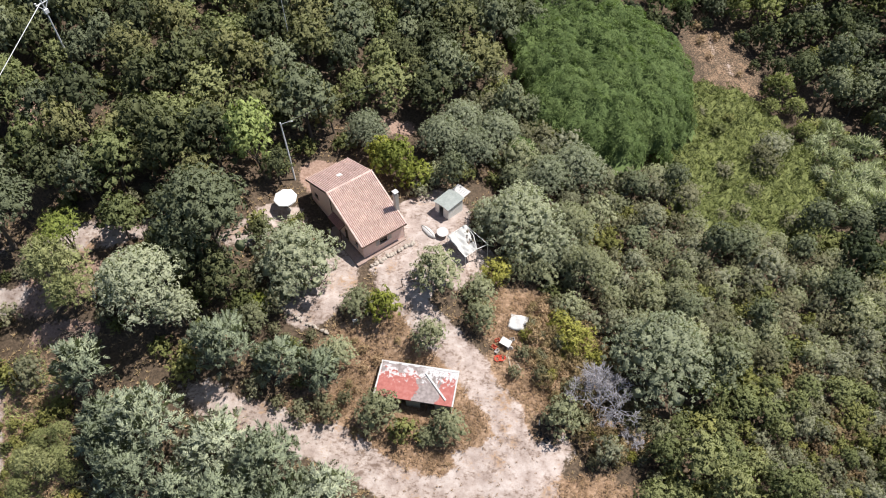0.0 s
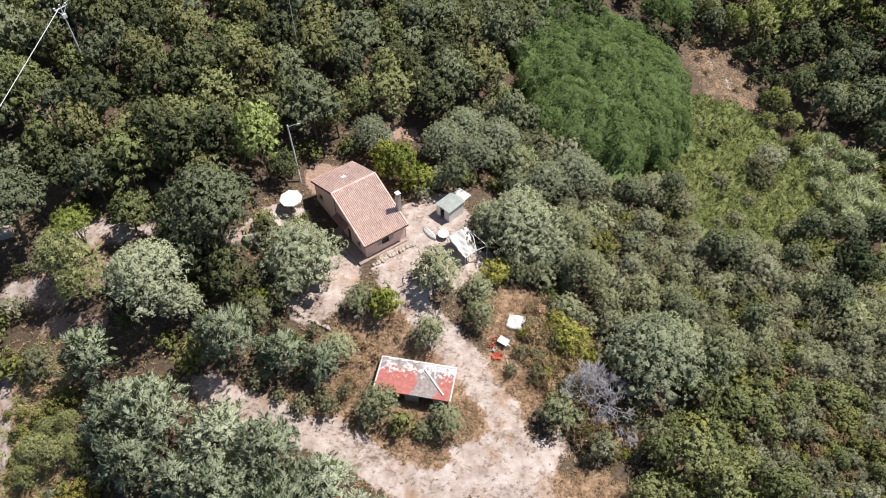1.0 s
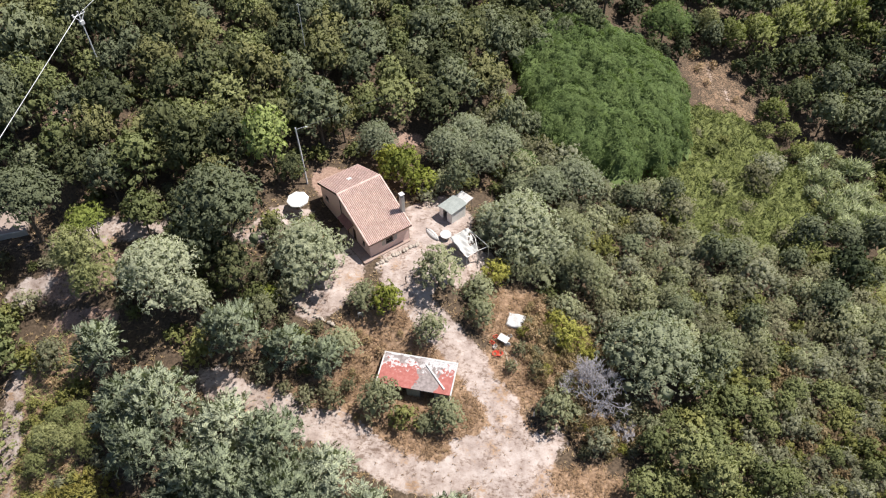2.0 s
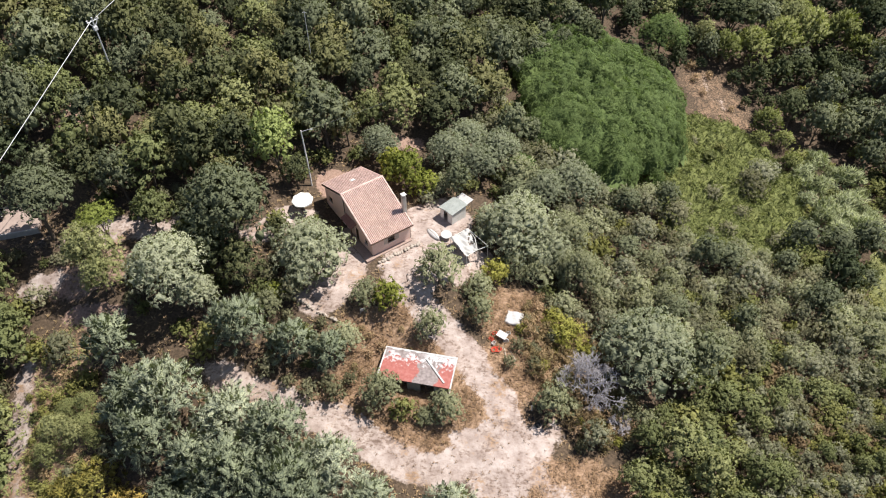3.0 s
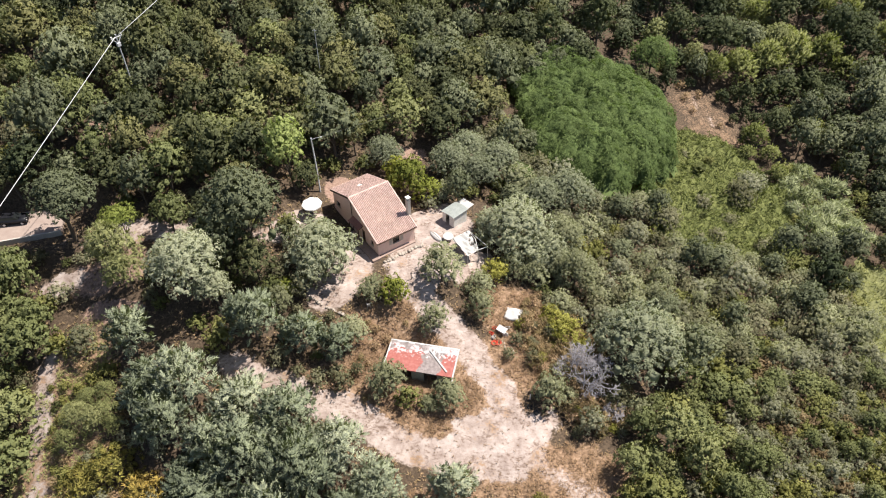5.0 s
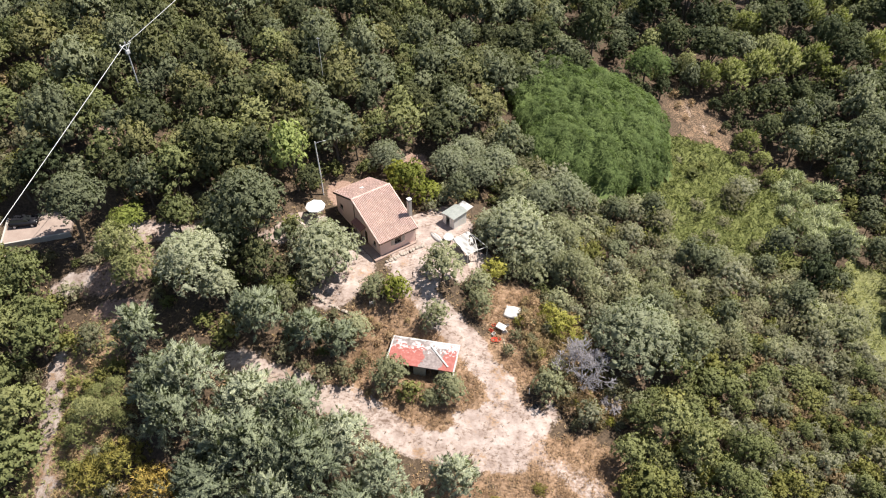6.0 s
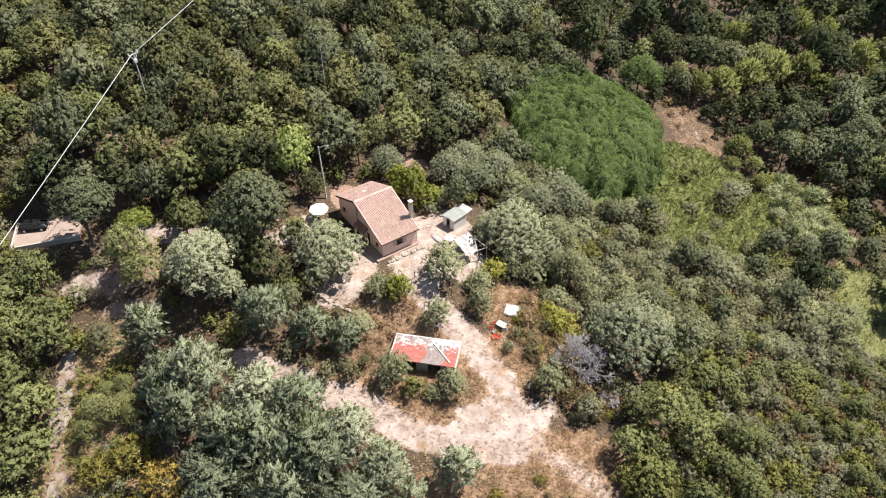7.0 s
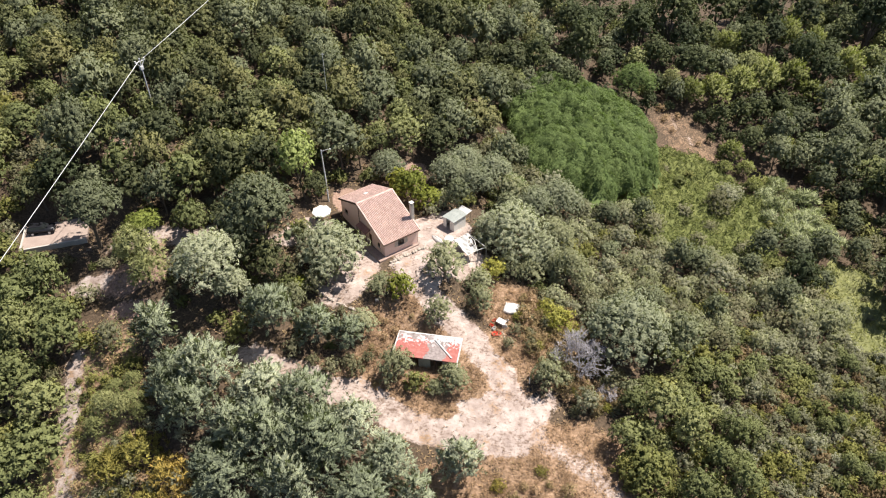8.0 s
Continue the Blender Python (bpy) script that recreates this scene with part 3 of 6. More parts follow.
# kind: name, label, category, leaf material, sizes (radius, crown half height, crown centre height, trunk girth),
# boughs, bough size, dome flatness, style, sprays per square metre, spray length and width, squash, rise
PLANTS = {
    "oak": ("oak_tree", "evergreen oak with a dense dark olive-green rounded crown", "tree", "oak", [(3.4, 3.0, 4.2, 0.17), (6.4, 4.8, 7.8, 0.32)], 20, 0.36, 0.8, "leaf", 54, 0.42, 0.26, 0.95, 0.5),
    "holm": ("oak_tree", "holm oak with a full grey-green rounded crown", "tree", "holm", [(3.4, 3.0, 4.4, 0.17), (6.4, 4.6, 7.6, 0.32)], 17, 0.38, 0.8, "leaf", 60, 0.42, 0.25, 0.95, 0.5),
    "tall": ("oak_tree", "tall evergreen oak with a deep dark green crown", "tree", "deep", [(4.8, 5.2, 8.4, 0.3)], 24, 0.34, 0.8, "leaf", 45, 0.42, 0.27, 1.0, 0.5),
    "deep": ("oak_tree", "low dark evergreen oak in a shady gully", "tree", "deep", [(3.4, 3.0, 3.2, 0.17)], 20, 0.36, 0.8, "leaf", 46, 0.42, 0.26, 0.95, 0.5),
    "shade": ("oak_tree", "tall oak with a high spreading grey-green crown", "tree", "holm", [(5.4, 2.6, 8.4, 0.3)], 26, 0.3, 0.7, "leaf", 62, 0.42, 0.25, 0.8, 0.5),
    "arbutus": ("strawberry_tree", "evergreen tree with a light yellow-green rounded crown", "tree", "arbutus", [(3.2, 2.8, 3.6, 0.15), (5.6, 4.2, 5.0, 0.26)], 19, 0.35, 0.8, "leaf", 56, 0.42, 0.25, 0.9, 0.5),
    "cane": ("cane_clump", "clump of giant cane with silvery arching leaves", "cane", "cane", [(2.2, 1.7, 1.6, 0.05)], 14, 0.36, 0.8, "plume", 9, 1.0, 0.15, 1.0, 0.5),
    "olive": ("olive_tree", "olive tree with a loose grey-green crown", "tree", "olive", [(2.4, 2.1, 1.8, 0.15), (4.9, 3.7, 4.2, 0.28)], 20, 0.34, 0.8, "leaf", 140, 0.27, 0.13, 0.95, 0.8),
    "silver": ("olive_tree", "large pale silvery olive tree with a billowing crown", "tree", "silver", [(5.2, 4.2, 7.2, 0.3)], 36, 0.33, 0.8, "leaf", 150, 0.28, 0.14, 0.9, 0.7),
    "pale": ("olive_tree", "spreading pale grey-green olive tree", "tree", "silver", [(5.2, 3.6, 4.2, 0.28)], 44, 0.34, 0.8, "leaf", 150, 0.28, 0.14, 0.9, 0.7),
    "grey": ("olive_tree", "broad dusty grey-green olive tree", "tree", "grey", [(5.5, 3.4, 4.8, 0.3)], 40, 0.32, 0.8, "leaf", 145, 0.28, 0.14, 0.9, 0.7),
    "mimosa": ("mimosa_tree", "feathery blue-green mimosa tree", "tree", "mimosa", [(2.9, 2.2, 2.6, 0.12), (4.5, 3.2, 3.9, 0.18)], 30, 0.245, 0.75, "shoot", 12, 0.95, 0.2, 1.15, 0.5),
    "robinia": ("locust_tree", "broad locust tree with soft fresh-green feathery foliage", "tree", "robinia", [(3.0, 2.4, 3.0, 0.14), (6.8, 4.2, 6.4, 0.28)], 34, 0.3, 0.8, "leaf", 110, 0.36, 0.14, 0.85, 0.3),
    "pine": ("pine_tree", "umbrella pine with a yellow-green domed crown on a bare trunk", "tree", "pine", [(3.3, 1.8, 7.2, 0.16)], 18, 0.33, 0.6, "plume", 16, 0.45, 0.13, 0.7, 0.5),
    "bright": ("broadleaf_tree", "light green broadleaf tree with large leaves", "tree", "bright", [(3.4, 3.0, 6.2, 0.16)], 14, 0.36, 0.8, "leaf", 60, 0.5, 0.28, 1.0, 0.4),
    "lime": ("citrus_tree", "small citrus tree with bright yellow-green leaves", "tree", "lime", [(2.2, 1.7, 2.0, 0.1), (3.8, 2.6, 3.2, 0.16)], 14, 0.36, 0.8, "leaf", 66, 0.4, 0.22, 0.9, 0.5),
    "shrub": ("shrub", "rounded evergreen shrub of the scrub", "shrub", "shrub", [(1.5, 1.1, 0.9, 0.06), (3.2, 1.9, 1.7, 0.1)], 11, 0.40, 0.8, "leaf", 58, 0.34, 0.2, 0.95, 0.5),
    "heath": ("heath_bush", "dusty grey-olive shrub of the scrub", "shrub", "heath", [(1.6, 1.3, 1.1, 0.06), (3.0, 2.2, 2.2, 0.1)], 12, 0.38, 0.8, "leaf", 68, 0.3, 0.15, 1.0, 0.8),
    "broom": ("broom_bush", "loose yellow-green broom bush", "shrub", "broom", [(2.7, 1.9, 1.6, 0.05)], 18, 0.3, 0.8, "plume", 13, 0.5, 0.11, 1.0, 0.5),
    "wattle": ("wattle_tree", "slender feathery tree with thin yellowish-grey foliage", "tree", "wattle", [(3.8, 3.6, 4.6, 0.13)], 22, 0.32, 0.75, "plume", 17, 0.55, 0.1, 1.1, 0.5),
    "fuzz": ("grey_bush", "soft rounded grey shrub with very fine foliage", "shrub", "fuzz", [(1.5, 1.3, 1.1, 0.05), (2.8, 2.3, 2.4, 0.1)], 13, 0.38, 0.8, "leaf", 92, 0.26, 0.12, 1.0, 0.9),
    "rust": ("brown_bush", "low shrub with rust-brown drying foliage", "shrub", "rust", [(1.4, 1.0, 0.8, 0.05)], 12, 0.38, 0.8, "leaf", 76, 0.27, 0.14, 0.95, 0.7),
    "gold": ("yellow_bush", "low dense bush of yellow-green foliage", "shrub", "gold", [(1.5, 1.1, 0.9, 0.05)], 12, 0.38, 0.8, "leaf", 76, 0.27, 0.15, 0.95, 0.6),
    "draped": ("draped_tree", "tree overgrown with light yellow-green climbers", "tree", "drape", [(4.2, 3.4, 3.6, 0.2)], 34, 0.3, 0.75, "shoot", 15, 0.7, 0.19, 1.1, 0.5),
    "brush": ("dry_bush", "half-dry straggly bush in straw grass", "shrub", "brush", [(1.0, 0.8, 0.6, 0.03)], 8, 0.4, 0.8, "plume", 22, 0.4, 0.06, 0.9, 0.6),
    "yellow": ("shrub", "low shrub with yellowed dry leaves", "shrub", "yellow", [(3.3, 1.1, 0.7, 0.07)], 16, 0.33, 0.8, "plume", 8, 0.55, 0.15, 0.7, 0.4),
}
def crown_mesh(name, crowns, leaf, tints=None):
    """One mesh of crowns, each given as corners, inner foliage and outer leaves."""
    start = np.cumsum([0] + [len(c[0]) for c in crowns])
    inner = np.concatenate([c[1] + k for c, k in zip(crowns, start)])
    outer = np.concatenate([c[2] + k for c, k in zip(crowns, start)])
    tint = None if tints is None else np.concatenate([np.full(len(c[0]), t) for c, t in zip(crowns, tints)])
    return fast_mesh(name, np.concatenate([c[0] for c in crowns]), np.concatenate([inner, outer]), np.zeros((0, 4), int), [leaf], None, tint, np.concatenate([c[3] for c in crowns]))


SHAPES, PROTOS, PLANTED, WANTED = {}, {}, [], {}
tree_rng = random.Random(42)
CLUMP = {"oak": (11, 0.52), "holm": (11, 0.5), "shade": (11, 0.5), "tall": (11, 0.52), "arbutus": (11, 0.48), "olive": (12, 0.32), "silver": (13, 0.4), "grey": (13, 0.36), "pale": (13, 0.4), "shrub": (8, 0.32), "heath": (9, 0.34), "fuzz": (14, 0.3), "rust": (12, 0.3), "gold": (12, 0.32), "robinia": (12, 0.5), "lime": (10, 0.38), "bright": (10, 0.52)}
STANDS = {"tall": ("tall_woodland", "tall dark evergreen oaks on the far slope, shade put into their leaf colour", "woodland"), "holm": ("holm_woodland", "grey-green holm oaks on the far slope", "woodland"), "arbutus": ("light_woodland", "light yellow-green evergreen trees on the far slope", "woodland"), "olive": ("olive_scrub", "grey-green wild olives on the slope", "scrub"),
          "oak": ("oak_woodland", "dense dark evergreen oak woodland on the far slope", "woodland"),
          "fuzz": ("soft_scrub", "soft grey scrub on the outer slope", "scrub"), "gold": ("yellow_scrub", "yellow-green low scrub on the outer slope", "scrub"), "rust": ("brown_scrub", "rust-brown low scrub on the outer slope", "scrub"),
          "shrub": ("scrub", "mixed evergreen scrub on the outer slope", "scrub"), "heath": ("grey_scrub", "dusty grey-olive scrub on the outer slope", "scrub")}
MOST = {"fuzz": 190, "gold": 110, "rust": 70, "oak": 150, "holm": 85, "tall": 45, "arbutus": 180, "shrub": 140, "heath": 150}


def plant(kind, x, y, r):
    """Notes a plant of that kind and crown radius; grow_all() sets it on the ground."""
    PLANTED.append((x, y, r))
    WANTED.setdefault(kind, []).append((x, y, r))


def shape(kind, which, variant):
    """The crown and trunk of one variant, made once."""
    key = (kind, which, variant)
    if key not in SHAPES:
        name, label, category, leaf, sizes, boughs, bsize, flat, style, density, ln, wd, squash, rise = PLANTS[kind]
        R, rz, hc, girth = sizes[which]
        seed = 17 * len(SHAPES) + 5
        crown = crown_shape(seed, R, rz, hc, boughs if which == 0 else int(boughs * 1.6), bsize if which == 0 else bsize * 0.8, flat, style, int(density * 2.6 * R * R), ln, wd, squash, rise, 0.3 if style == "shoot" else 0.42 if style == "plume" else 0.5 if kind in ("fuzz", "robinia", "olive", "heath") or leaf in ("silver", "grey", "arbutus") else 0.55, *CLUMP.get(kind, (11, 0.34)), 0.85 if kind in ("robinia", "silver", "pale", "grey", "olive") else 0.45, 0.42 if kind in ("fuzz", "olive", "heath", "robinia") else 0.6 if kind in ("pale", "silver", "grey") else 0.8)
        SHAPES[key] = (crown, crown_mesh("crown", [crown], LEAF[leaf]), trunk_mesh(seed, R, hc, girth, BARK))
    return SHAPES[key]


def grow_all():
    """Each plant a thing of its own, the nearest first; those past the limit of a kind join the far stand."""
    for kind, wanted in WANTED.items():
        name, label, category, leaf, sizes = PLANTS[kind][:5]
        wanted.sort(key=lambda p: math.hypot(p[0], p[1] + 15))
        far, stems = ([], []), [[], [], 0]
        for i, (x, y, r) in enumerate(wanted):
            which = min(range(len(sizes)), key=lambda k: abs(math.log(r / sizes[k][0])))
            variant = tree_rng.randrange(2 if len(sizes) == 1 or (which == 1 and kind != "mimosa") else 4)
            s = r / sizes[which][0]
            tall = tree_rng.uniform(0.8, 1.35)
            if kind in ("silver", "pale", "grey", "shade", "robinia"):
                tall = 1.0
            m = pose(x, y, ground_z(x, y) - 0.12, tree_rng.uniform(-4, 4), tree_rng.uniform(-4, 4), tree_rng.uniform(0, 360)) @ Matrix.Diagonal((s, s, s * tall, 1))
            crown, crown_me, trunk_me = shape(kind, which, variant)
            if i < MOST.get(kind, 300):
                key = (kind, which, variant)
                if key not in PROTOS:
                    ob = thing(name, m, label, category, name.replace("_", " ") + "s on the hillside")
                    new("trunk", trunk_me).parent = ob
                    new("crown", crown_me).parent = ob
                    PROTOS[key] = (ob, ob.scale.copy())
                else:
                    q = PROTOS[key][1]
                    copy_thing(PROTOS[key][0], m @ Matrix.Diagonal((1 / q.x, 1 / q.y, 1 / q.z, 1)))
            else:
                a = np.array(m)
                far[0].append((crown[0] @ a[:3, :3].T + a[:3, 3], crown[1], crown[2], unit(crown[3] @ a[:3, :3].T)))
                far[1].append(tree_rng.random())
                stems[0] += [m @ v.co for v in trunk_me.vertices]
                stems[1] += [[k + stems[2] for k in p.vertices] for p in trunk_me.polygons]
                stems[2] += len(trunk_me.vertices)
        if far[0]:
            tag = STANDS[kind]
            me = crown_mesh(tag[0], far[0], LEAF[leaf], far[1])
            tagged(new(tag[0], me), tag[1], tag[2], kind="stuff")
            if kind not in ("shrub", "heath", "fuzz", "gold", "rust"):
                tagged(new("bare_wood", add_mesh("bare_wood", stems[0], stems[1], BARK)), "dark trunks and limbs under the woodland crowns", "woodland", kind="stuff")


def inside(x, y, poly):
    hit = False
    for (ax, ay), (bx, by) in zip(poly, poly[1:] + poly[:1]):
        if (ay > y) != (by > y) and x < (bx - ax) * (y - ay) / (by - ay) + ax:
            hit = not hit
    return hit


BRAMBLE = [(68, 73), (76, 69), (72, 58), (66, 46), (59, 50), (62, 58), (65, 66)]
CLEARING = [(44, 119), (46, 112), (49, 106), (53, 104.5), (57, 107), (56, 111), (53, 114), (51, 118), (48, 122)]


def open_ground(x, y, r):
    """Whether bare ground, a building or a track lies there, where nothing grows."""
    a, b = np.array([x]), np.array([y])
    if min(way_dist(a, b, w)[0] for w in (PATH_MAIN, PATH_HOUSE, PATH_LOW, PATH_STRIP)) < 1.4 + r * 0.75:
        return True
    if max(sand_cover(a, b)[0], red_cover(a, b)[0]) > 0.45:
        return True
    if inside(x, y, CLEARING) or inside(x, y, BRAMBLE) or math.hypot(x - 3.6, y - 65.6) < 2.6 + r:
        return True
    u, v = (x + 11.36) * 0.788 + (y - 52.95) * 0.615, -(x + 11.36) * 0.615 + (y - 52.95) * 0.788
    return -2 - r < u < 8 + r and -2 - r < v < 14 + 0.6 * r or math.hypot(x + 4.3, (y - 37.2) * 1.6) < 5 + r or math.hypot(x + 61, y - 57.5) < 7.5 + r or math.hypot(x + 22.4, y - 59.0) < 2.6 + r or math.hypot(x + 51.4, y - 74.6) < 2.2 + 0.9 * r or math.hypot(x - 50.5, (y - 110) * 0.6) < 3.2 + 0.5 * r


def fill(poly, kinds, tries, spacing, seed):
    """Grows a mixed stand: kinds are (kind, least radius, most radius, share)."""
    rng = random.Random(seed)
    xs, ys = [p[0] for p in poly], [p[1] for p in poly]
    for _ in range(tries):
        x, y = rng.uniform(min(xs), max(xs)), rng.uniform(min(ys), max(ys))
        pick, kind = rng.random(), kinds[-1]
        for k in kinds:
            pick -= k[3]
            if pick < 0:
                kind = k
                break
        r = rng.uniform(kind[1], kind[2])
        if not inside(x, y, poly) or any((x - a) ** 2 + (y - b) ** 2 < (spacing * (r + c)) ** 2 for a, b, c in PLANTED):
            continue
        if open_ground(x, y, r * 0.6):
            continue
        plant(kind[0], x, y, r)


def locust_grove(cx, cy, rx, ry):
    """A broad locust of many stems under one wide dome of fine foliage."""
    z0 = ground_z(cx, cy)
    ob = thing("locust_tree", pose(cx, cy, z0), "very broad many-stemmed locust with soft fresh-green feathery foliage", "tree")
    rng = np.random.RandomState(77)

    bough = np.stack([rng.uniform(-rx, rx, 420), rng.uniform(-ry, ry, 420), rng.uniform(1.3, 2.9, 420), rng.uniform(-1.7, 0.7, 420)], 1)

    def canopy(x, y):
        lumps = np.full(np.shape(x), -2.2)
        for bx, by, br, bz in bough:
            lumps = np.maximum(lumps, bz - 0.5 + 0.75 * np.sqrt(np.clip(br * br - (x - bx) ** 2 - (y - by) ** 2, 0, None)) - 3.0 * ((x - bx) ** 2 + (y - by) ** 2 > br * br))
        turn = np.arctan2(y / ry, x / rx)
        rho = np.hypot(x / rx, y / ry) / (1 + 0.05 * np.sin(3 * turn + 1) + 0.05 * np.sin(7 * turn) + 0.045 * np.sin(13 * turn + 2) + 0.03 * np.sin(23 * turn))
        top = 10.6 - 0.14 * x - z0
        ground = heights(cx + x, cy + y) - z0 + 1.0
        lumps = lumps + 0.5 * wobble(x, y, 0.3, 41) + 0.25 * wobble(x, y, 3.0, 43)
        return ground + (top - ground) * np.sqrt(np.clip(1 - rho**3.2, 0.0, 1)) + lumps * np.clip(1.3 - rho, 0.3, 1), rho

    # the inner mass
    gx, gy = np.meshgrid(np.arange(-rx - 1, rx + 1.1, 0.6), np.arange(-ry - 1, ry + 1.1, 0.6))
    gz, rho = canopy(gx, gy)
    cols = gx.shape[1]
    i = np.arange((gx.shape[0] - 1) * cols).reshape(-1, cols)[:, :-1].ravel()
    quads = np.stack([i, i + 1, i + cols + 1, i + cols], 1)
    quads = quads[(rho.ravel()[quads] < 1.0).all(1)]
    inner = np.stack([gx, gy, gz - 1.2 - 0.7 * rng.uniform(size=gx.shape)], -1).reshape(-1, 3)
    # fans of fronds over it, thick on the flanks too
    k, each = 2500, 34
    u, turn = np.sqrt(rng.uniform(size=k)), rng.uniform(0, 6.283, k)
    u = np.where(rng.uniform(size=k) < 0.2, rng.uniform(0.86, 1.0, k), u)
    x, y = rx * u * np.cos(turn), ry * u * np.sin(turn)
    z, rho = canopy(x, y)
    ok = rho < 1.01
    x, y, z = x[ok], y[ok], z[ok]
    e = 0.5
    steep = np.stack([-(canopy(x + e, y)[0] - canopy(x - e, y)[0]) / (2 * e), -(canopy(x, y + e)[0] - canopy(x, y - e)[0]) / (2 * e), np.full(len(x), 1.2)], 1)
    steep[:, :2] = np.clip(steep[:, :2], -2.5, 2.5)
    lean = unit(unit(steep) + rng.normal(size=steep.shape) * 0.3)
    mid = np.stack([x, y, z + rng.uniform(-0.5, 0.45, len(x))], 1)
    nrm = np.repeat(lean, each, 0)
    flat = rng.normal(size=nrm.shape)
    flat = flat - nrm * np.sum(flat * nrm, 1, keepdims=True)
    c = np.repeat(mid, each, 0) + flat * np.repeat(rng.uniform(0.3, 0.6, (len(x), 1)), each, 0) + nrm * (0.12 - 0.22 * np.sum(flat * flat, 1, keepdims=True) * 0.5)
    v, f = leaf_sprays(rng, c, nrm, 0.44, 0.13, 0.2, 0.3)
    v, soft = faced(v, unit(nrm + flat * 0.25 + rng.normal(size=nrm.shape) * 0.16))
    base = len(inner)
    me = fast_mesh("crown", np.concatenate([inner, v]), f + base, quads, [LEAF["robinia"]], None, None, np.concatenate([np.tile(np.array((0.0, 0.0, 1.0)), (base, 1)), soft]))
    new("crown", me).parent = ob
    for i in range(9):
        a, u = i * 2.399, math.sqrt((i + 0.5) / 9) * 0.8
        x, y = rx * u * math.cos(a), ry * u * math.sin(a)
        stem = new("trunk", trunk_mesh(300 + i, 4.0, 6.0, 0.22, BARK))
        stem.parent = ob
        stem.matrix_basis = pose(x, y, ground_z(cx + x, cy + y) - z0 - 0.2, 0, 0, 40 * i)


locust_grove(24.0, 97.0, 15.8, 22.5)

# trees that stand out
for x, y, r in [(4.3, 60.6, 3.1), (7.6, 54.4, 2.3), (10.8, 53.6, 2.5), (14.0, 55.0, 2.4), (15.3, 60.1, 4.0), (-2.2, 49.6, 3.4), (2.7, 49.4, 2.3), (3.1, 46.2, 2.1), (-3.0, 42.8, 2.2),
                (-11.3, 46.2, 2.4), (16.6, 53.6, 3.6), 
                (8.6, 71.4, 3.4), (12.2, 34.6, 2.6), (-13.4, 40.3, 2.4), (-8.4, 33.9, 2.7), (-0.6, 32.9, 2.3), (-3.0, 32.0, 1.5),
                (-19.5, 48.1, 2.5)]:
    plant("olive", x, y, r)
for x, y, r in [(-8.2, 45.2, 2.1), (-8.0, 67.8, 3.6), (-5.4, 66.7, 2.6), (-9.8, 69.4, 2.4), (-22.5, 46.4, 1.7)]:
    plant("lime", x, y, r)
for x, y, r in [(4.9, 52.7, 2.4), (14.4, 44.5, 2.9), (13.0, 47.2, 1.9), (16.2, 42.2, 1.8)]:
    plant("broom", x, y, r)
for x, y, r in [(-46.0, 28.8, 2.0), (-43.6, 28.2, 1.7), (-46.7, 26.6, 1.6), (-42.5, 29.8, 1.7), (-45.3, 31.3, 1.6), (-41.0, 28.2, 1.3), (-43.0, 31.8, 1.4)]:
    plant("wattle", x, y, r)
for x, y, r in [(-43.9, 34.7, 1.5), (-47.2, 32.6, 1.2), (-45.6, 33.7, 1.3), (-51.4, 37.8, 2.0), (-51.4, 33.2, 0.6), (-49.2, 31.7, 0.7), (-46.4, 23.4, 1.2)]:
    plant("gold", x, y, r)
for x, y, r in [(-47.8, 37.7, 2.4), (-37.7, 27.0, 1.3), (-35.2, 25.4, 1.1), (-40.0, 27.4, 1.0), (16.7, 31.2, 1.9)]:
    plant("fuzz", x, y, r)
for x, y, r in [(8.1, 42.7, 1.1), (6.9, 40.1, 1.0), (10.0, 40.1, 1.2), (13.3, 38.7, 1.5), (12.6, 44.4, 1.2)]:
    plant("heath", x, y, r)
for x, y, r in [(-28.4, 52.6, 6.4), (-20.2, 72.6, 4.6), (-60.5, 66.0, 5.0)]:
    plant("holm", x, y, r)
for x, y, r in [(-19.0, 50.1, 5.2), (7.9, 59.2, 5.8), (12.2, 57.4, 4.0)]:
    plant("pale", x, y, r)
plant("shade", -54.4, 53.4, 5.2)
for k, x, y, r in [("oak", -50.5, 60.5, 3.2), ("holm", -45.5, 59.0, 2.8), ("arbutus", -53.5, 64.0, 3.2), ("oak", -48.0, 64.5, 3.4), ("shrub", -50.0, 56.8, 1.8), ("shrub", -42.0, 57.5, 2.0), ("holm", -57.5, 62.0, 2.6)]:
    plant(k, x, y, r)
for x, y, r in [(26.2, 30.2, 3.0), (29.6, 31.5, 2.6), (29.0, 26.6, 2.6), (33.6, 38.1, 2.4)]:
    plant("arbutus", x, y, r)
for x, y, r in [(23.0, 40.5, 6.7), (-2.0, 73.2, 3.8), (2.4, 71.6, 3.8), (0.4, 77.6, 3.6), (5.6, 76.0, 4.0), (12.4, 68.6, 4.0), (17.1, 71.8, 4.2), (-12.5, 73.0, 3.3)]:
    plant("grey", x, y, r)
for x, y, r in [(-34.7, 44.8, 5.3), (-31.6, 43.8, 2.9)]:
    plant("silver", x, y, r)
for x, y, r in [(-17.2, 74.0, 2.8), (-23.3, 64.6, 2.3), (-4.0, 80.5, 4.0)]:
    plant("oak", x, y, r)
for x, y, r in [(-62.2, 43.0, 4.2), (-58.4, 44.9, 3.0), (-59.8, 37.4, 4.3), (-54.4, 36.6, 3.4), (-59.0, 32.4, 4.3), (-53.9, 28.5, 3.6), (-54.2, 24.2, 4.1), (-57.1, 21.8, 3.9)]:
    plant("arbutus", x, y, r)
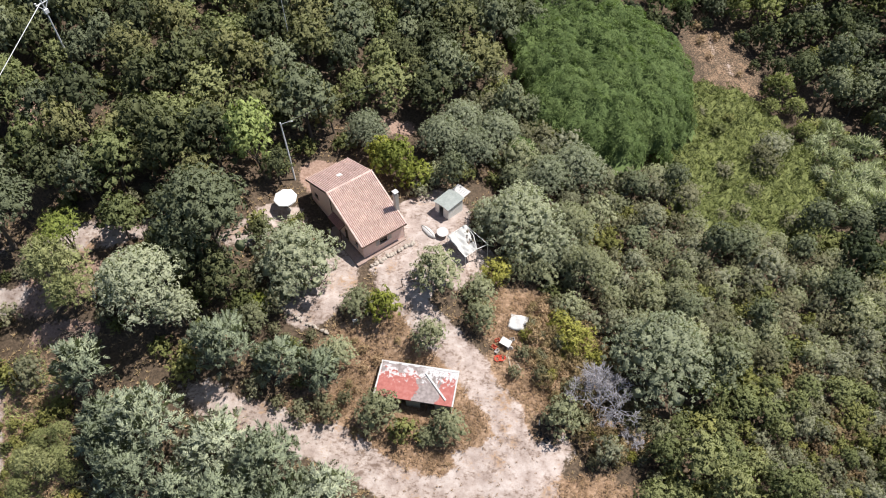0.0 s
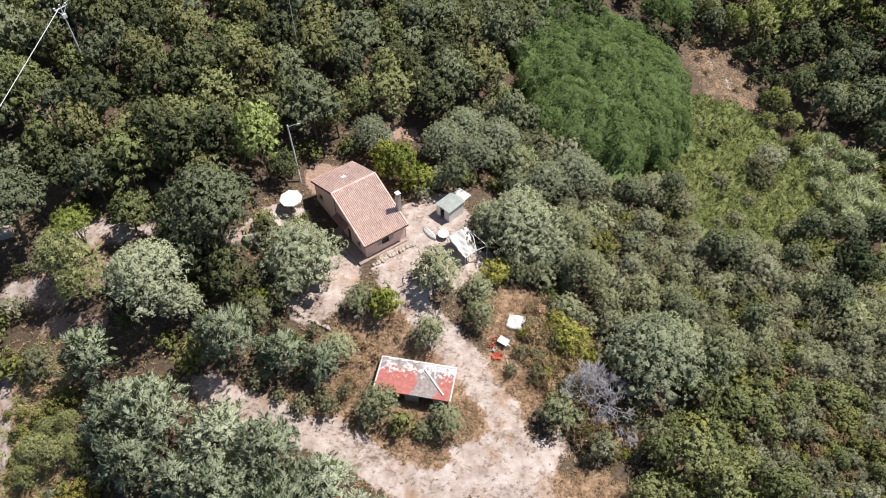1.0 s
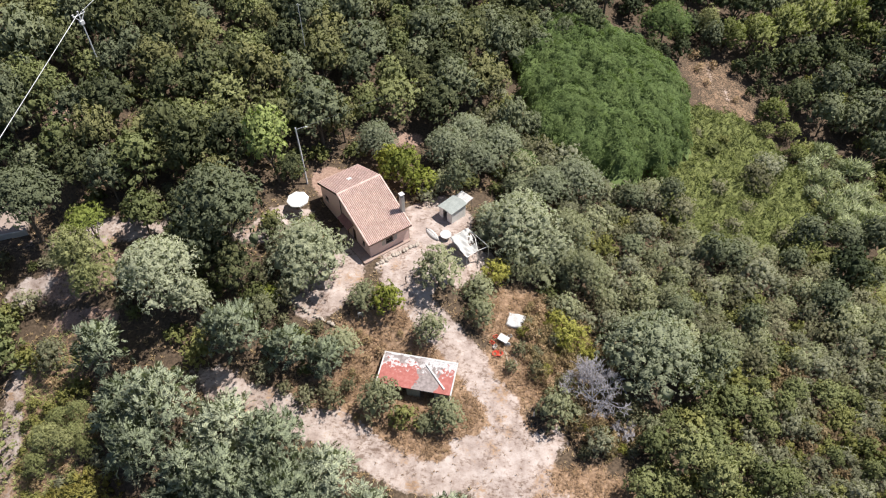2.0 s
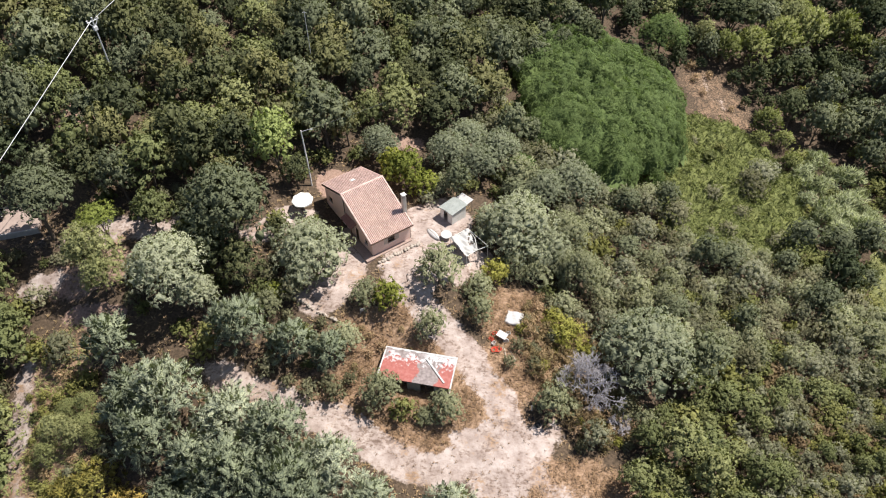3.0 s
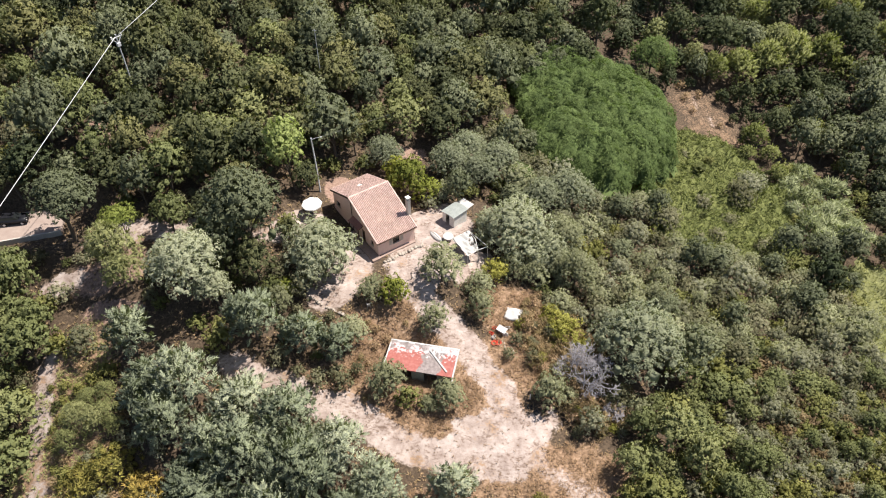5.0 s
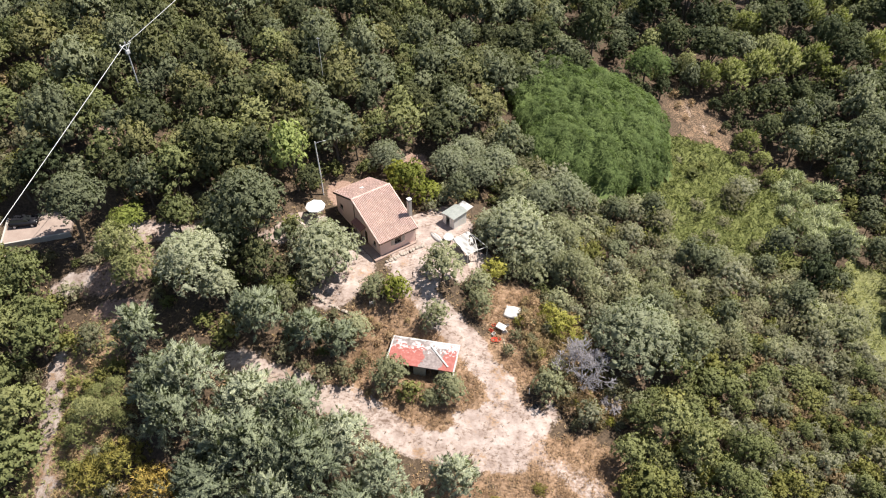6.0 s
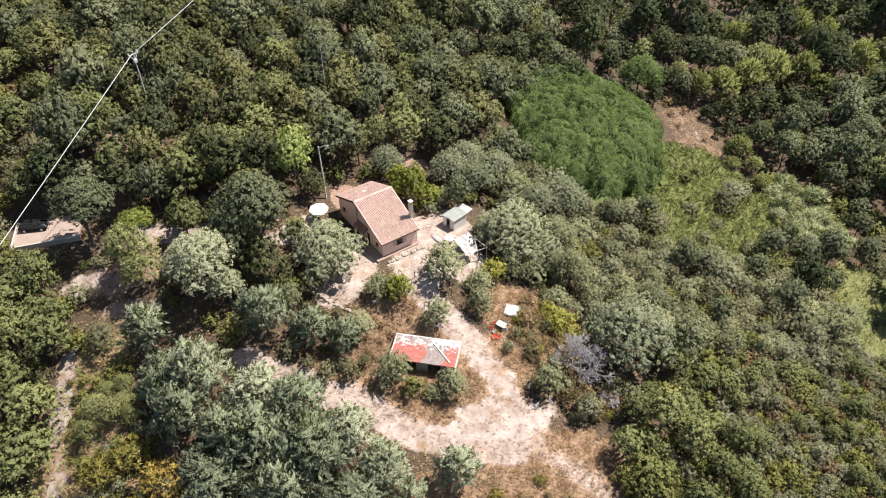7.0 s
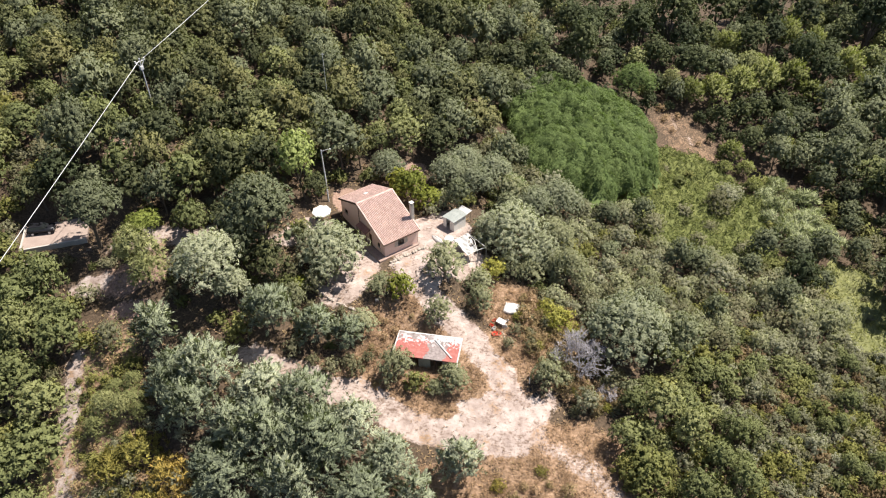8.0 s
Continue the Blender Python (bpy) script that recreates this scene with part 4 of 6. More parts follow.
for x, y, r in [(-25.1, 64.8, 3.4)]:
    plant("bright", x, y, r)
for x, y, r in [(-25.6, 39.6, 4.1), (-19.4, 38.6, 3.0), (-15.3, 37.8, 2.8), (-40.9, 37.2, 3.3), (0.3, 21.8, 3.0),
                (-37.0, 32.6, 3.6), (-32.1, 31.4, 4.5), (-25.5, 29.2, 4.5), (-19.2, 27.8, 4.3), (-12.8, 24.4, 4.4), (-8.5, 21.5, 3.7),
                (-17.0, 21.4, 5.0), (-23.7, 23.1, 4.7), (-27.9, 19.5, 4.7), (-33.4, 27.0, 3.9), (-37.6, 29.8, 2.9), (-19.1, 17.4, 4.5),
                (-11.2, 17.2, 4.5), (-28.4, 25.4, 3.3), (-15.8, 26.2, 2.4), (-21.4, 25.2, 3.0)]:
    plant("mimosa", x, y, r)
for x, y, r in [(-5.6, 32.2, 1.7), (47.5, 38.0, 2.6),
                (-24.9, 45.9, 2.2),
                (23.4, 22.4, 3.8)]:
    plant("shrub", x, y, r)
for x, y, r in [(-44.8, 51.0, 3.1)]:
    plant("pine", x, y, r)
for x, y, r in [(-40.1, 24.0, 3.6), (-43.4, 22.3, 3.4),
                (-35.7, 21.2, 3.3), (-32.6, 17.6, 3.3), (-38.4, 18.0, 3.3), (-35.0, 14.6, 3.2)]:
    plant("yellow", x, y, r)
plant("robinia", 9.0, 73.6, 2.6)
PLANTED += [(24.0 + 16.0 * u * math.cos(a), 97 + 22.5 * u * math.sin(a), 4.0) for u in (0.0, 0.42, 0.78) for a in np.arange(0, 6.28, 0.5)]


for x, y, r in [(52.8, 122.4, 3.9), (58.6, 123.6, 4.6), (65.0, 126.2, 5.0), (71.6, 128.6, 5.0), (78.0, 129.6, 4.8), (83.2, 127.0, 4.4), (63.3, 151.5, 4.9), (67.5, 144.8, 4.8), (73.6, 139.1, 3.4), (84.7, 151.9, 4.6), (92.7, 133.8, 5.0), (95.8, 127.0, 4.2), (90.1, 147.2, 4.0)]:
    plant("draped", x, y, r)
for x, y, r in [(57.2, 102.0, 3.3), (60.0, 99.2, 2.4), (55.2, 98.6, 2.2), (71.9, 111.4, 2.8), (59.6, 92.6, 2.3)]:
    plant("draped", x, y, r)
for x, y, r in [(75.6, 104.2, 4.6), (82.8, 104.6, 5.2), (86.5, 98.0, 4.7), (78.4, 97.4, 4.2), (91.2, 113.7, 4.4), (83.0, 113.0, 4.2)]:
    plant("holm", x, y, r)
plant("robinia", 38.9, 120.6, 5.6)
# dark-leaved oaks for the shaded front below the draped trees
for x, y, r in [(58.6, 115.4, 2.6), (63.4, 117.6, 3.2), (68.4, 119.2, 3.4), (73.6, 120.6, 3.2), (79.0, 119.4, 3.4), (66.0, 113.6, 2.2), (72.0, 114.6, 2.6), (78.4, 110.6, 3.0), (87.0, 106.4, 3.2), (47.6, 119.2, 1.6), (36.0, 114.6, 2.4), (32.0, 116.4, 2.8), (42.2, 116.8, 2.2)]:
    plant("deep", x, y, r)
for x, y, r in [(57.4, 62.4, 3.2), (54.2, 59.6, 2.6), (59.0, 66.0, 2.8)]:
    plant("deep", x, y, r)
# dark oaks put where the clearing lies in shade
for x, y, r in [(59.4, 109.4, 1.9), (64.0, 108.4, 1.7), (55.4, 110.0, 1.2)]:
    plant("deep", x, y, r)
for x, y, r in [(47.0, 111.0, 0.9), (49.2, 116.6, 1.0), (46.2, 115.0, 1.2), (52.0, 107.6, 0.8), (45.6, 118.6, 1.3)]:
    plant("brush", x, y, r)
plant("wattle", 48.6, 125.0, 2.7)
# more dark oaks in place of shaded ground right of the clearing
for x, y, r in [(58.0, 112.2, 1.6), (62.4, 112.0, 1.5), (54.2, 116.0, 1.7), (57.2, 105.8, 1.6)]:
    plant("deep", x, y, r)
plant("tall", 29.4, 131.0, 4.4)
plant("fuzz", -4.9, 64.6, 1.5)
plant("fuzz", 51.6, 86.6, 3.0)
plant("fuzz", 54.4, 88.6, 2.2)
for x, y, r in [(24.0, 23.1, 3.2), (28.2, 35.2, 2.1), (31.2, 36.1, 1.6)]:
    plant("shrub", x, y, r)
for x, y, r in [(41.3, 25.3, 1.9), (37.5, 22.7, 1.4), (42.4, 23.2, 1.6), (34.9, 42.3, 2.3), (54.4, 40.8, 1.6), (51.0, 28.1, 1.9), (20.5, 60.0, 2.0), (17.8, 60.7, 2.2)]:
    plant("gold", x, y, r)
for x, y, r in [(26.9, 64.9, 2.8), (29.4, 62.6, 2.2), (30.4, 57.8, 2.4), (23.2, 56.7, 2.3), (41.9, 59.0, 3.3), (21.5, 53.5, 2.0), (40.4, 36.1, 2.0), (42.6, 35.5, 1.6), (35.6, 30.8, 1.6), (50.4, 47.6, 2.0), (56.6, 37.6, 1.5), (45.6, 49.1, 1.8), (31.7, 47.4, 2.6)]:
    plant("fuzz", x, y, r)
plant("arbutus", -57.4, 69.9, 5.2)
plant("arbutus", -40.2, 54.4, 2.9)
for x, y, r in [(15.8, 49.7, 1.5), (19.3, 49.9, 1.7), (22.6, 51.8, 1.7), (14.8, 52.5, 1.4), (17.9, 52.6, 1.5), (12.4, 50.1, 1.2), (67.5, 55.9, 1.1), (61.3, 50.7, 1.2), (69.6, 62.0, 0.9)]:
    plant("heath", x, y, r)
for x, y, r in [(-40.9, 20.8, 1.2), (-37.8, 20.0, 1.2), (-34.9, 20.5, 1.2), (-33.0, 21.6, 1.1), (-42.9, 19.8, 1.0), (-31.0, 19.1, 1.2), (-27.6, 47.6, 1.2), (-25.6, 44.6, 1.3)]:
    plant("fuzz", x, y, r)
for x, y, r in [(-22.8, 68.6, 1.7), (-20.4, 70.0, 1.8), (-15.6, 71.8, 1.8), (-22.9, 66.4, 1.2), (-9.6, 71.4, 1.6), (-22.5, 56.3, 0.9), (-21.8, 57.5, 1.0), (-21.0, 58.6, 0.9), (-20.2, 59.8, 0.8)]:
    plant("shrub", x, y, r)

plant("oak", -29.9, 50.1, 3.5)
plant("oak", -26.5, 47.1, 2.8)
plant("shrub", -30.9, 45.8, 2.3)
plant("heath", 20.6, 34.9, 2.2)
plant("olive", 22.9, 33.4, 2.3)
plant("heath", 49.2, 82.4, 3.4)

plant("heath", -24.6, 48.6, 2.3)
plant("heath", -20.7, 46.1, 2.1)
plant("shrub", -29.2, 43.0, 1.6)
plant("shrub", -30.3, 38.4, 1.9)
plant("olive", -23.3, 44.0, 2.0)
plant("shrub", -24.8, 57.4, 1.7)
plant("wattle", -45.2, 47.4, 4.0)
plant("wattle", -43.6, 45.4, 3.0)
plant("heath", -53.2, 44.4, 1.9)
plant("tall", -61.4, 62.4, 4.2)
plant("oak", -66.0, 61.5, 3.6)

# stands that close the hillside
fill([(-86, 92), (-71, 84), (-60, 61), (-73, 58)], [("arbutus", 2.2, 4.0, 0.45), ("gold", 1.4, 2.2, 0.3), ("rust", 1.3, 2.0, 0.15), ("heath", 1.6, 2.4, 0.1)], 1200, 0.52, 31)
fill([(-80, 57), (-48, 59), (-37, 61), (-28, 66), (-22, 72), (-11, 73.5), (-3, 79), (5, 92), (10, 107), (19, 128), (14, 153), (-45, 124), (-102, 114)],
     [("oak", 2.3, 4.6, 0.52), ("holm", 2.6, 4.8, 0.22), ("arbutus", 2.2, 4.2, 0.22), ("shrub", 1.6, 2.6, 0.04)], 12000, 0.53, 1)
fill([(19, 128), (23, 121), (44, 119), (60, 116), (76, 108), (82, 92), (80, 72), (72, 56), (84, 54), (138, 182), (128, 192), (14, 153)],
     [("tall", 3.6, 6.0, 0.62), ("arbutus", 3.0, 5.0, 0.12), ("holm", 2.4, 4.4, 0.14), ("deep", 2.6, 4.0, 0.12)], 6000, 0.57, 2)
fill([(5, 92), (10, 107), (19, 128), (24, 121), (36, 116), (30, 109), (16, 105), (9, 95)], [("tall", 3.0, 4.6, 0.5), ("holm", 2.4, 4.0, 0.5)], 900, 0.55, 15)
fill([(-3, 66), (5, 63), (12, 50), (18, 46), (29, 40), (36, 44), (49, 44), (62, 52), (58, 62), (50, 66), (37, 65), (31, 74), (19, 79), (5, 92), (-3, 79)],
     [("olive", 1.8, 3.4, 0.3), ("fuzz", 1.5, 3.2, 0.3), ("heath", 1.5, 3.0, 0.24), ("shrub", 1.4, 2.4, 0.07), ("holm", 2.0, 3.2, 0.05), ("gold", 1.2, 2.2, 0.04)], 7000, 0.5, 3)
fill([(24, 33), (32, 45), (40, 45), (36, 33), (35, 12), (20, 12), (20, 26)],
     [("arbutus", 1.4, 2.8, 0.5), ("shrub", 1.0, 2.2, 0.2), ("gold", 0.9, 1.6, 0.1), ("fuzz", 0.9, 1.7, 0.2)], 3000, 0.5, 32)
fill([(40, 45), (49, 44), (62, 52), (76, 54), (58, 14), (35, 12), (36, 33)],
     [("fuzz", 0.9, 2.0, 0.3), ("heath", 0.9, 2.0, 0.17), ("gold", 0.8, 1.8, 0.17), ("rust", 0.8, 1.7, 0.11), ("shrub", 0.9, 2.2, 0.13), ("arbutus", 1.2, 2.4, 0.12)], 8000, 0.5, 4)
fill([(-82, 54), (-68, 51), (-58, 50), (-54, 41), (-54, 10), (-70, 8), (-85, 30)],
     [("arbutus", 2.2, 3.6, 0.8), ("shrub", 1.5, 2.5, 0.2)], 2500, 0.56, 5)
fill([(-50, 60), (-30, 62), (-24, 57), (-23, 47), (-27, 44), (-38, 46), (-43, 50), (-50, 54)],
     [("oak", 1.8, 3.2, 0.6), ("shrub", 1.2, 2.2, 0.4)], 800, 0.62, 6)
fill([(-39, 35), (-36, 34), (-22, 31), (-10, 27), (-4, 21), (-4, 10), (-29, 10), (-31, 22), (-39, 30)],
     [("mimosa", 2.2, 3.8, 1.0)], 600, 0.62, 7)
fill([(11, 51), (17, 46), (23, 38), (21, 31), (15, 30), (9, 41), (8, 48)],
     [("brush", 0.6, 1.5, 0.74), ("heath", 0.6, 1.2, 0.14), ("broom", 0.6, 1.1, 0.12)], 3200, 0.42, 8)
fill([(-14, 42), (-3, 44), (2, 40), (2, 33), (-12, 32)], [("brush", 0.5, 1.0, 1.0)], 90, 0.9, 21)
fill([(-3, 23), (8, 23), (22, 18), (24, 10), (-4, 10)], [("brush", 0.5, 1.2, 0.8), ("yellow", 0.8, 1.5, 0.2)], 120, 0.9, 22)
fill([(-48, 36), (-38, 32), (-38, 20), (-44, 12), (-50, 12), (-50, 34)], [("brush", 0.6, 1.3, 0.35), ("gold", 0.6, 1.2, 0.25), ("fuzz", 0.7, 1.5, 0.25), ("shrub", 0.7, 1.4, 0.15)], 500, 0.62, 23)
fill([(-27, 43), (-12, 43), (-10, 36), (-14, 33), (-27, 37)],
     [("heath", 0.8, 1.6, 0.6), ("olive", 1.2, 2.0, 0.4)], 200, 0.75, 9)

fill([(36, 99), (44, 103), (51, 101), (55, 92), (56, 76), (62, 66), (72, 60), (58, 60), (47, 67), (38, 65), (31, 72), (33, 82), (38, 90)],
     [("shrub", 0.8, 1.8, 0.6), ("heath", 0.8, 2.2, 0.4)], 60, 1.0, 14)
fill([(58, 95), (64, 97), (71, 94), (73, 84), (70, 76), (65, 72), (60, 74), (58, 80), (60, 86)],
     [("cane", 1.4, 2.8, 0.85), ("shrub", 1.0, 2.0, 0.15)], 1000, 0.56, 11)
fill([(46, 67), (57, 71), (66, 71), (73, 60), (62, 51), (50, 62)], [("holm", 1.8, 3.4, 0.35), ("heath", 1.4, 3.0, 0.35), ("shrub", 1.4, 2.6, 0.3)], 900, 0.52, 18)
fill([(72, 96), (75, 84), (72, 75), (66, 70), (60, 70), (64, 62), (58, 58), (62, 51), (78, 52), (84, 60), (84, 92)],
     [("holm", 2.0, 3.8, 0.4), ("heath", 1.4, 2.8, 0.3), ("shrub", 1.4, 2.6, 0.3)], 1500, 0.55, 17)
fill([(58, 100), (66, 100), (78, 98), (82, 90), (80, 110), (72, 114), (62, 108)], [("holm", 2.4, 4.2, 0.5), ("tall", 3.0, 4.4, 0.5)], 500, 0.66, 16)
fill([(-80, 57), (-48, 59), (-37, 61), (-28, 66), (-22, 72), (-11, 73.5), (-3, 79), (5, 92), (10, 107), (19, 128), (30, 122), (60, 165), (15, 165), (-45, 140), (-105, 125)],
     [("shrub", 1.2, 2.0, 0.8), ("heath", 1.2, 2.0, 0.2)], 3500, 0.72, 12)
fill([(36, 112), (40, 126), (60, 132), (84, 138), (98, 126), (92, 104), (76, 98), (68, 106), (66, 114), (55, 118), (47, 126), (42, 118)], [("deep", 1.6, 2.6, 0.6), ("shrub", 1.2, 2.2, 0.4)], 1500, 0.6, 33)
fill([(-50, 60), (-30, 62), (-24, 57), (-22, 44), (-14, 40), (-14, 34), (-30, 39), (-44, 45), (-54, 49), (-54, 12), (-80, 8), (-85, 56)],
     [("shrub", 0.8, 1.8, 0.65), ("heath", 0.8, 1.5, 0.35)], 3000, 0.55, 13)
grow_all()


# ---- the house ----
TURN_HOUSE = 38.0
HOUSE = pose(-11.36, 52.95, 9.0, 0, 0, TURN_HOUSE)      # its low front corner; x along the front eave, y to the back
RIDGE_Y, BACK_Y, WIDE = 7.3, 13.3, 6.6
EAVE_Z, RIDGE_Z, BACK_Z = 2.49, 5.99, 3.79


def roof_z(y):
    return EAVE_Z + (RIDGE_Z - EAVE_Z) * y / RIDGE_Y if y < RIDGE_Y else RIDGE_Z + (BACK_Z - RIDGE_Z) * (y - RIDGE_Y) / (BACK_Y - RIDGE_Y)


def side_wall(x0, x1, holes):
    """A gable wall with openings (y0, y1, z0, z1) through it."""
    bm = bmesh.new()
    cuts = sorted({0.35, RIDGE_Y, 12.95, *[v for h in holes for v in h[:2]]})
    for a, b in zip(cuts, cuts[1:]):
        ta, tb = roof_z(a) - 0.22, roof_z(b) - 0.22
        hole = [h for h in holes if h[0] <= a and b <= h[1]]
        bands = [(-1.2, -1.2, ta, tb)] if not hole else [(-1.2, -1.2, hole[0][2], hole[0][2]), (hole[0][3], hole[0][3], ta, tb)]
        for za, zb, wa, wb in bands:
            hexa(bm, [(x0, a, za), (x1, a, za), (x1, b, zb), (x0, b, zb), (x0, a, wa), (x1, a, wa), (x1, b, wb), (x0, b, wb)])
    return bm


def window(parent, name, x, y, z, wide, tall, face, shutters=True, pane=GLASS):
    """A window set into a wall: face 'y' looks along -y, 'x' along -x."""
    turn = Matrix.Identity(4) if face == "y" else pose(0, 0, 0, 0, 0, -90)
    w = new(name)
    w.parent = parent
    w.matrix_basis = Matrix.Translation((x, y, z)) @ turn
    tagged(w, "dark window with pale open shutters" if shutters else "small dark window")
    bm = bmesh.new()
    for a, b, c, d in ((-wide / 2, -wide / 2 + 0.06, 0, tall), (wide / 2 - 0.06, wide / 2, 0, tall), (-wide / 2 + 0.06, wide / 2 - 0.06, 0, 0.06), (-wide / 2 + 0.06, wide / 2 - 0.06, tall - 0.06, tall), (-0.03, 0.03, 0.06, tall - 0.06)):
        box(bm, a, b, 0.1, 0.16, c, d)
    part("window_frame", bm, DARKWOOD, w)
    bm = bmesh.new()
    box(bm, -wide / 2 + 0.06, wide / 2 - 0.06, 0.125, 0.135, 0.06, tall - 0.06)
    part("pane", bm, pane, w)
    bm = bmesh.new()
    box(bm, -wide / 2 - 0.08, wide / 2 + 0.08, -0.07, 0.09, -0.06, 0, 0.01)
    part("window_sill", bm, CONCRETE, w)
    if shutters:
        for s in (-1, 1):
            bm = bmesh.new()
            c = s * (wide * 0.75 + 0.06)
            edge = [(-0.005, 0.0), (-0.05, 0.0), (-0.05, 0.08)]
            for k in range(9):
                z0, dz = 0.08 + k * (tall - 0.16) / 9, (tall - 0.16) / 9
                edge += [(-0.062, z0 + 0.01), (-0.035, z0 + dz)]
            edge += [(-0.05, tall - 0.07), (-0.05, tall), (-0.005, tall)]
            ends = [[bm.verts.new((c + q * wide / 4, y0, z0)) for y0, z0 in edge] for q in (-1, 1)]
            for k in range(len(edge)):
                j = (k + 1) % len(edge)
                bm.faces.new((ends[0][k], ends[0][j], ends[1][j], ends[1][k]))
            bm.faces.new(ends[0])
            bm.faces.new(ends[1])
            part("shutter", bm, SHUTTER, w, "pale louvred wooden shutter")
    return w


def tile_columns(y0, y1, z0, z1, rows):
    """Half-round tiles in columns, each lapping over the one below it."""
    rng = np.random.RandomState(7)
    V, Fc, kinds = [], [], []
    n, sides = 28, 5
    length = math.hypot(y1 - y0, z1 - z0)
    along = np.array((0, (y1 - y0) / length, (z1 - z0) / length))
    out = np.array((0, -along[2], along[1])) * (1 if along[1] > 0 else -1)
    pitch, step = WIDE / n, length / rows
    for i in range(n * 2 - 1):
        cover = i % 2 == 0
        cx = (i + 1) * pitch / 2
        for j in range(rows):
            a, b = j * step - 0.05, (j + 1) * step + 0.02
            r = pitch * (0.33 if cover else 0.24) * rng.uniform(0.94, 1.06)
            lift = (0.075 if cover else 0.02) + rng.uniform(0, 0.012)
            base, dx = len(V), rng.uniform(-0.008, 0.008)
            for d, k, extra in ((a, 1.08, 0.028), (b, 0.92, 0.0)):
                for s in range(sides):
                    t = math.pi * s / (sides - 1)
                    V.append(np.array((cx + dx + r * k * math.cos(t), y0, z0)) + along * d + out * (lift + extra + r * k * math.sin(t) * (0.8 if cover else -0.25)))
            for s in range(sides - 1):
                Fc.append((base + s, base + s + 1, base + sides + s + 1, base + sides + s))
                kinds.append(0 if cover else 1)
    return V, Fc, kinds


def build_house():
    house = thing("house", HOUSE, "small pink plastered house with a long pitched terracotta roof", "house")
    holes = [(3.9, 4.8, -1.2, 2.0), (11.0, 12.0, 1.75, 2.55), (1.6, 2.3, 0.9, 1.7)]
    part("wall", side_wall(0.3, 0.6, holes), PLASTER, house)
    part("wall", side_wall(6.0, 6.3, [(9.4, 10.4, 1.2, 2.3)]), PLASTER, house)
    bm = bmesh.new()
    for a, b, c, d in ((0.604, 2.75, -1.2, 2.42), (3.85, 5.996, -1.2, 2.42), (2.75, 3.85, -1.2, 0.95), (2.75, 3.85, 1.95, 2.42)):
        box(bm, a, b, 0.35, 0.65, c, d)
    part("wall", bm, PLASTER, house)
    bm = bmesh.new()
    box(bm, 0.604, 5.996, 12.65, 12.95, -1.2, 3.62)
    part("wall", bm, PLASTER, house)
    window(house, "window", 3.3, 0.35, 0.95, 1.1, 1.0, "y")
    window(house, "window", 0.3, 11.5, 1.75, 1.0, 0.8, "x", False)
    window(house, "window", 0.3, 1.95, 0.9, 0.7, 0.8, "x", False)
    door = new("door")
    door.parent = house
    bm = bmesh.new()
    box(bm, 0.38, 0.43, 3.93, 4.77, -0.05, 1.98, 0.008)
    for y0 in (4.0, 4.4):
        for z0 in (0.2, 1.1):
            box(bm, 0.365, 0.38, y0, y0 + 0.3, z0, z0 + 0.7)
    part("leaf", bm, DARKWOOD, door, "dark wooden door leaf")
    bm = bmesh.new()
    tube(bm, [(0.38, 4.68, 1.0), (0.32, 4.68, 1.0), (0.32, 4.56, 1.0)], [0.012] * 3, 6)
    part("handle", bm, STEEL, door)
    # roof boards under the tiles, with their fascia
    bm = bmesh.new()
    for a, b in ((0, RIDGE_Y), (RIDGE_Y, BACK_Y)):
        za, zb = roof_z(a), roof_z(b)
        hexa(bm, [(0, a, za - 0.2), (WIDE, a, za - 0.2), (WIDE, b, zb - 0.2), (0, b, zb - 0.2), (0, a, za), (WIDE, a, za), (WIDE, b, zb), (0, b, zb)])
    roof = part("roof", bm, DARKWOOD, house, "pitched roof of terracotta tiles, short behind and long in front")
    V1, F1, K1 = tile_columns(0, RIDGE_Y, EAVE_Z, RIDGE_Z, 22)
    V2, F2, K2 = tile_columns(BACK_Y, RIDGE_Y, BACK_Z, RIDGE_Z, 18)
    me = add_mesh("roof_tiles", V1 + V2, F1 + [tuple(i + len(V1) for i in f) for f in F2], TILES, False)
    me.materials.append(CHANNELS)
    me.polygons.foreach_set("material_index", K1 + K2)
    tiles = new("roof_tiles", me)
    tiles.parent = roof
    tagged(tiles, "weathered pale pink half-round clay tiles", kind="stuff")
    bm = bmesh.new()
    for i in range(17):
        x0 = i * WIDE / 17
        tube(bm, [(x0 - 0.02, RIDGE_Y, RIDGE_Z + 0.06), (x0 + WIDE / 17 + 0.03, RIDGE_Y, RIDGE_Z + 0.075)], [0.14, 0.125], 8)
    for x0 in (0.04, WIDE - 0.04):
        for i in range(20):
            a, b = i * RIDGE_Y / 20, (i + 1) * RIDGE_Y / 20 + 0.04
            tube(bm, [(x0, a, roof_z(a) + 0.05), (x0, b, roof_z(min(b, RIDGE_Y)) + 0.04)], [0.115, 0.1], 8)
    part("ridge_tiles", bm, TILES, roof, "row of pale ridge and verge tiles")
    bm = bmesh.new()
    y0 = 9.6
    z0 = roof_z(y0)
    hexa(bm, [(3.0, y0, z0 + 0.02), (3.6, y0, z0 + 0.02), (3.6, y0 + 0.7, roof_z(y0 + 0.7) + 0.02), (3.0, y0 + 0.7, roof_z(y0 + 0.7) + 0.02), (3.0, y0, z0 + 0.26), (3.6, y0, z0 + 0.26), (3.6, y0 + 0.7, roof_z(y0 + 0.7) + 0.24), (3.0, y0 + 0.7, roof_z(y0 + 0.7) + 0.24)])
    part("skylight", bm, WHITEWASH, roof, "small pale skylight box")
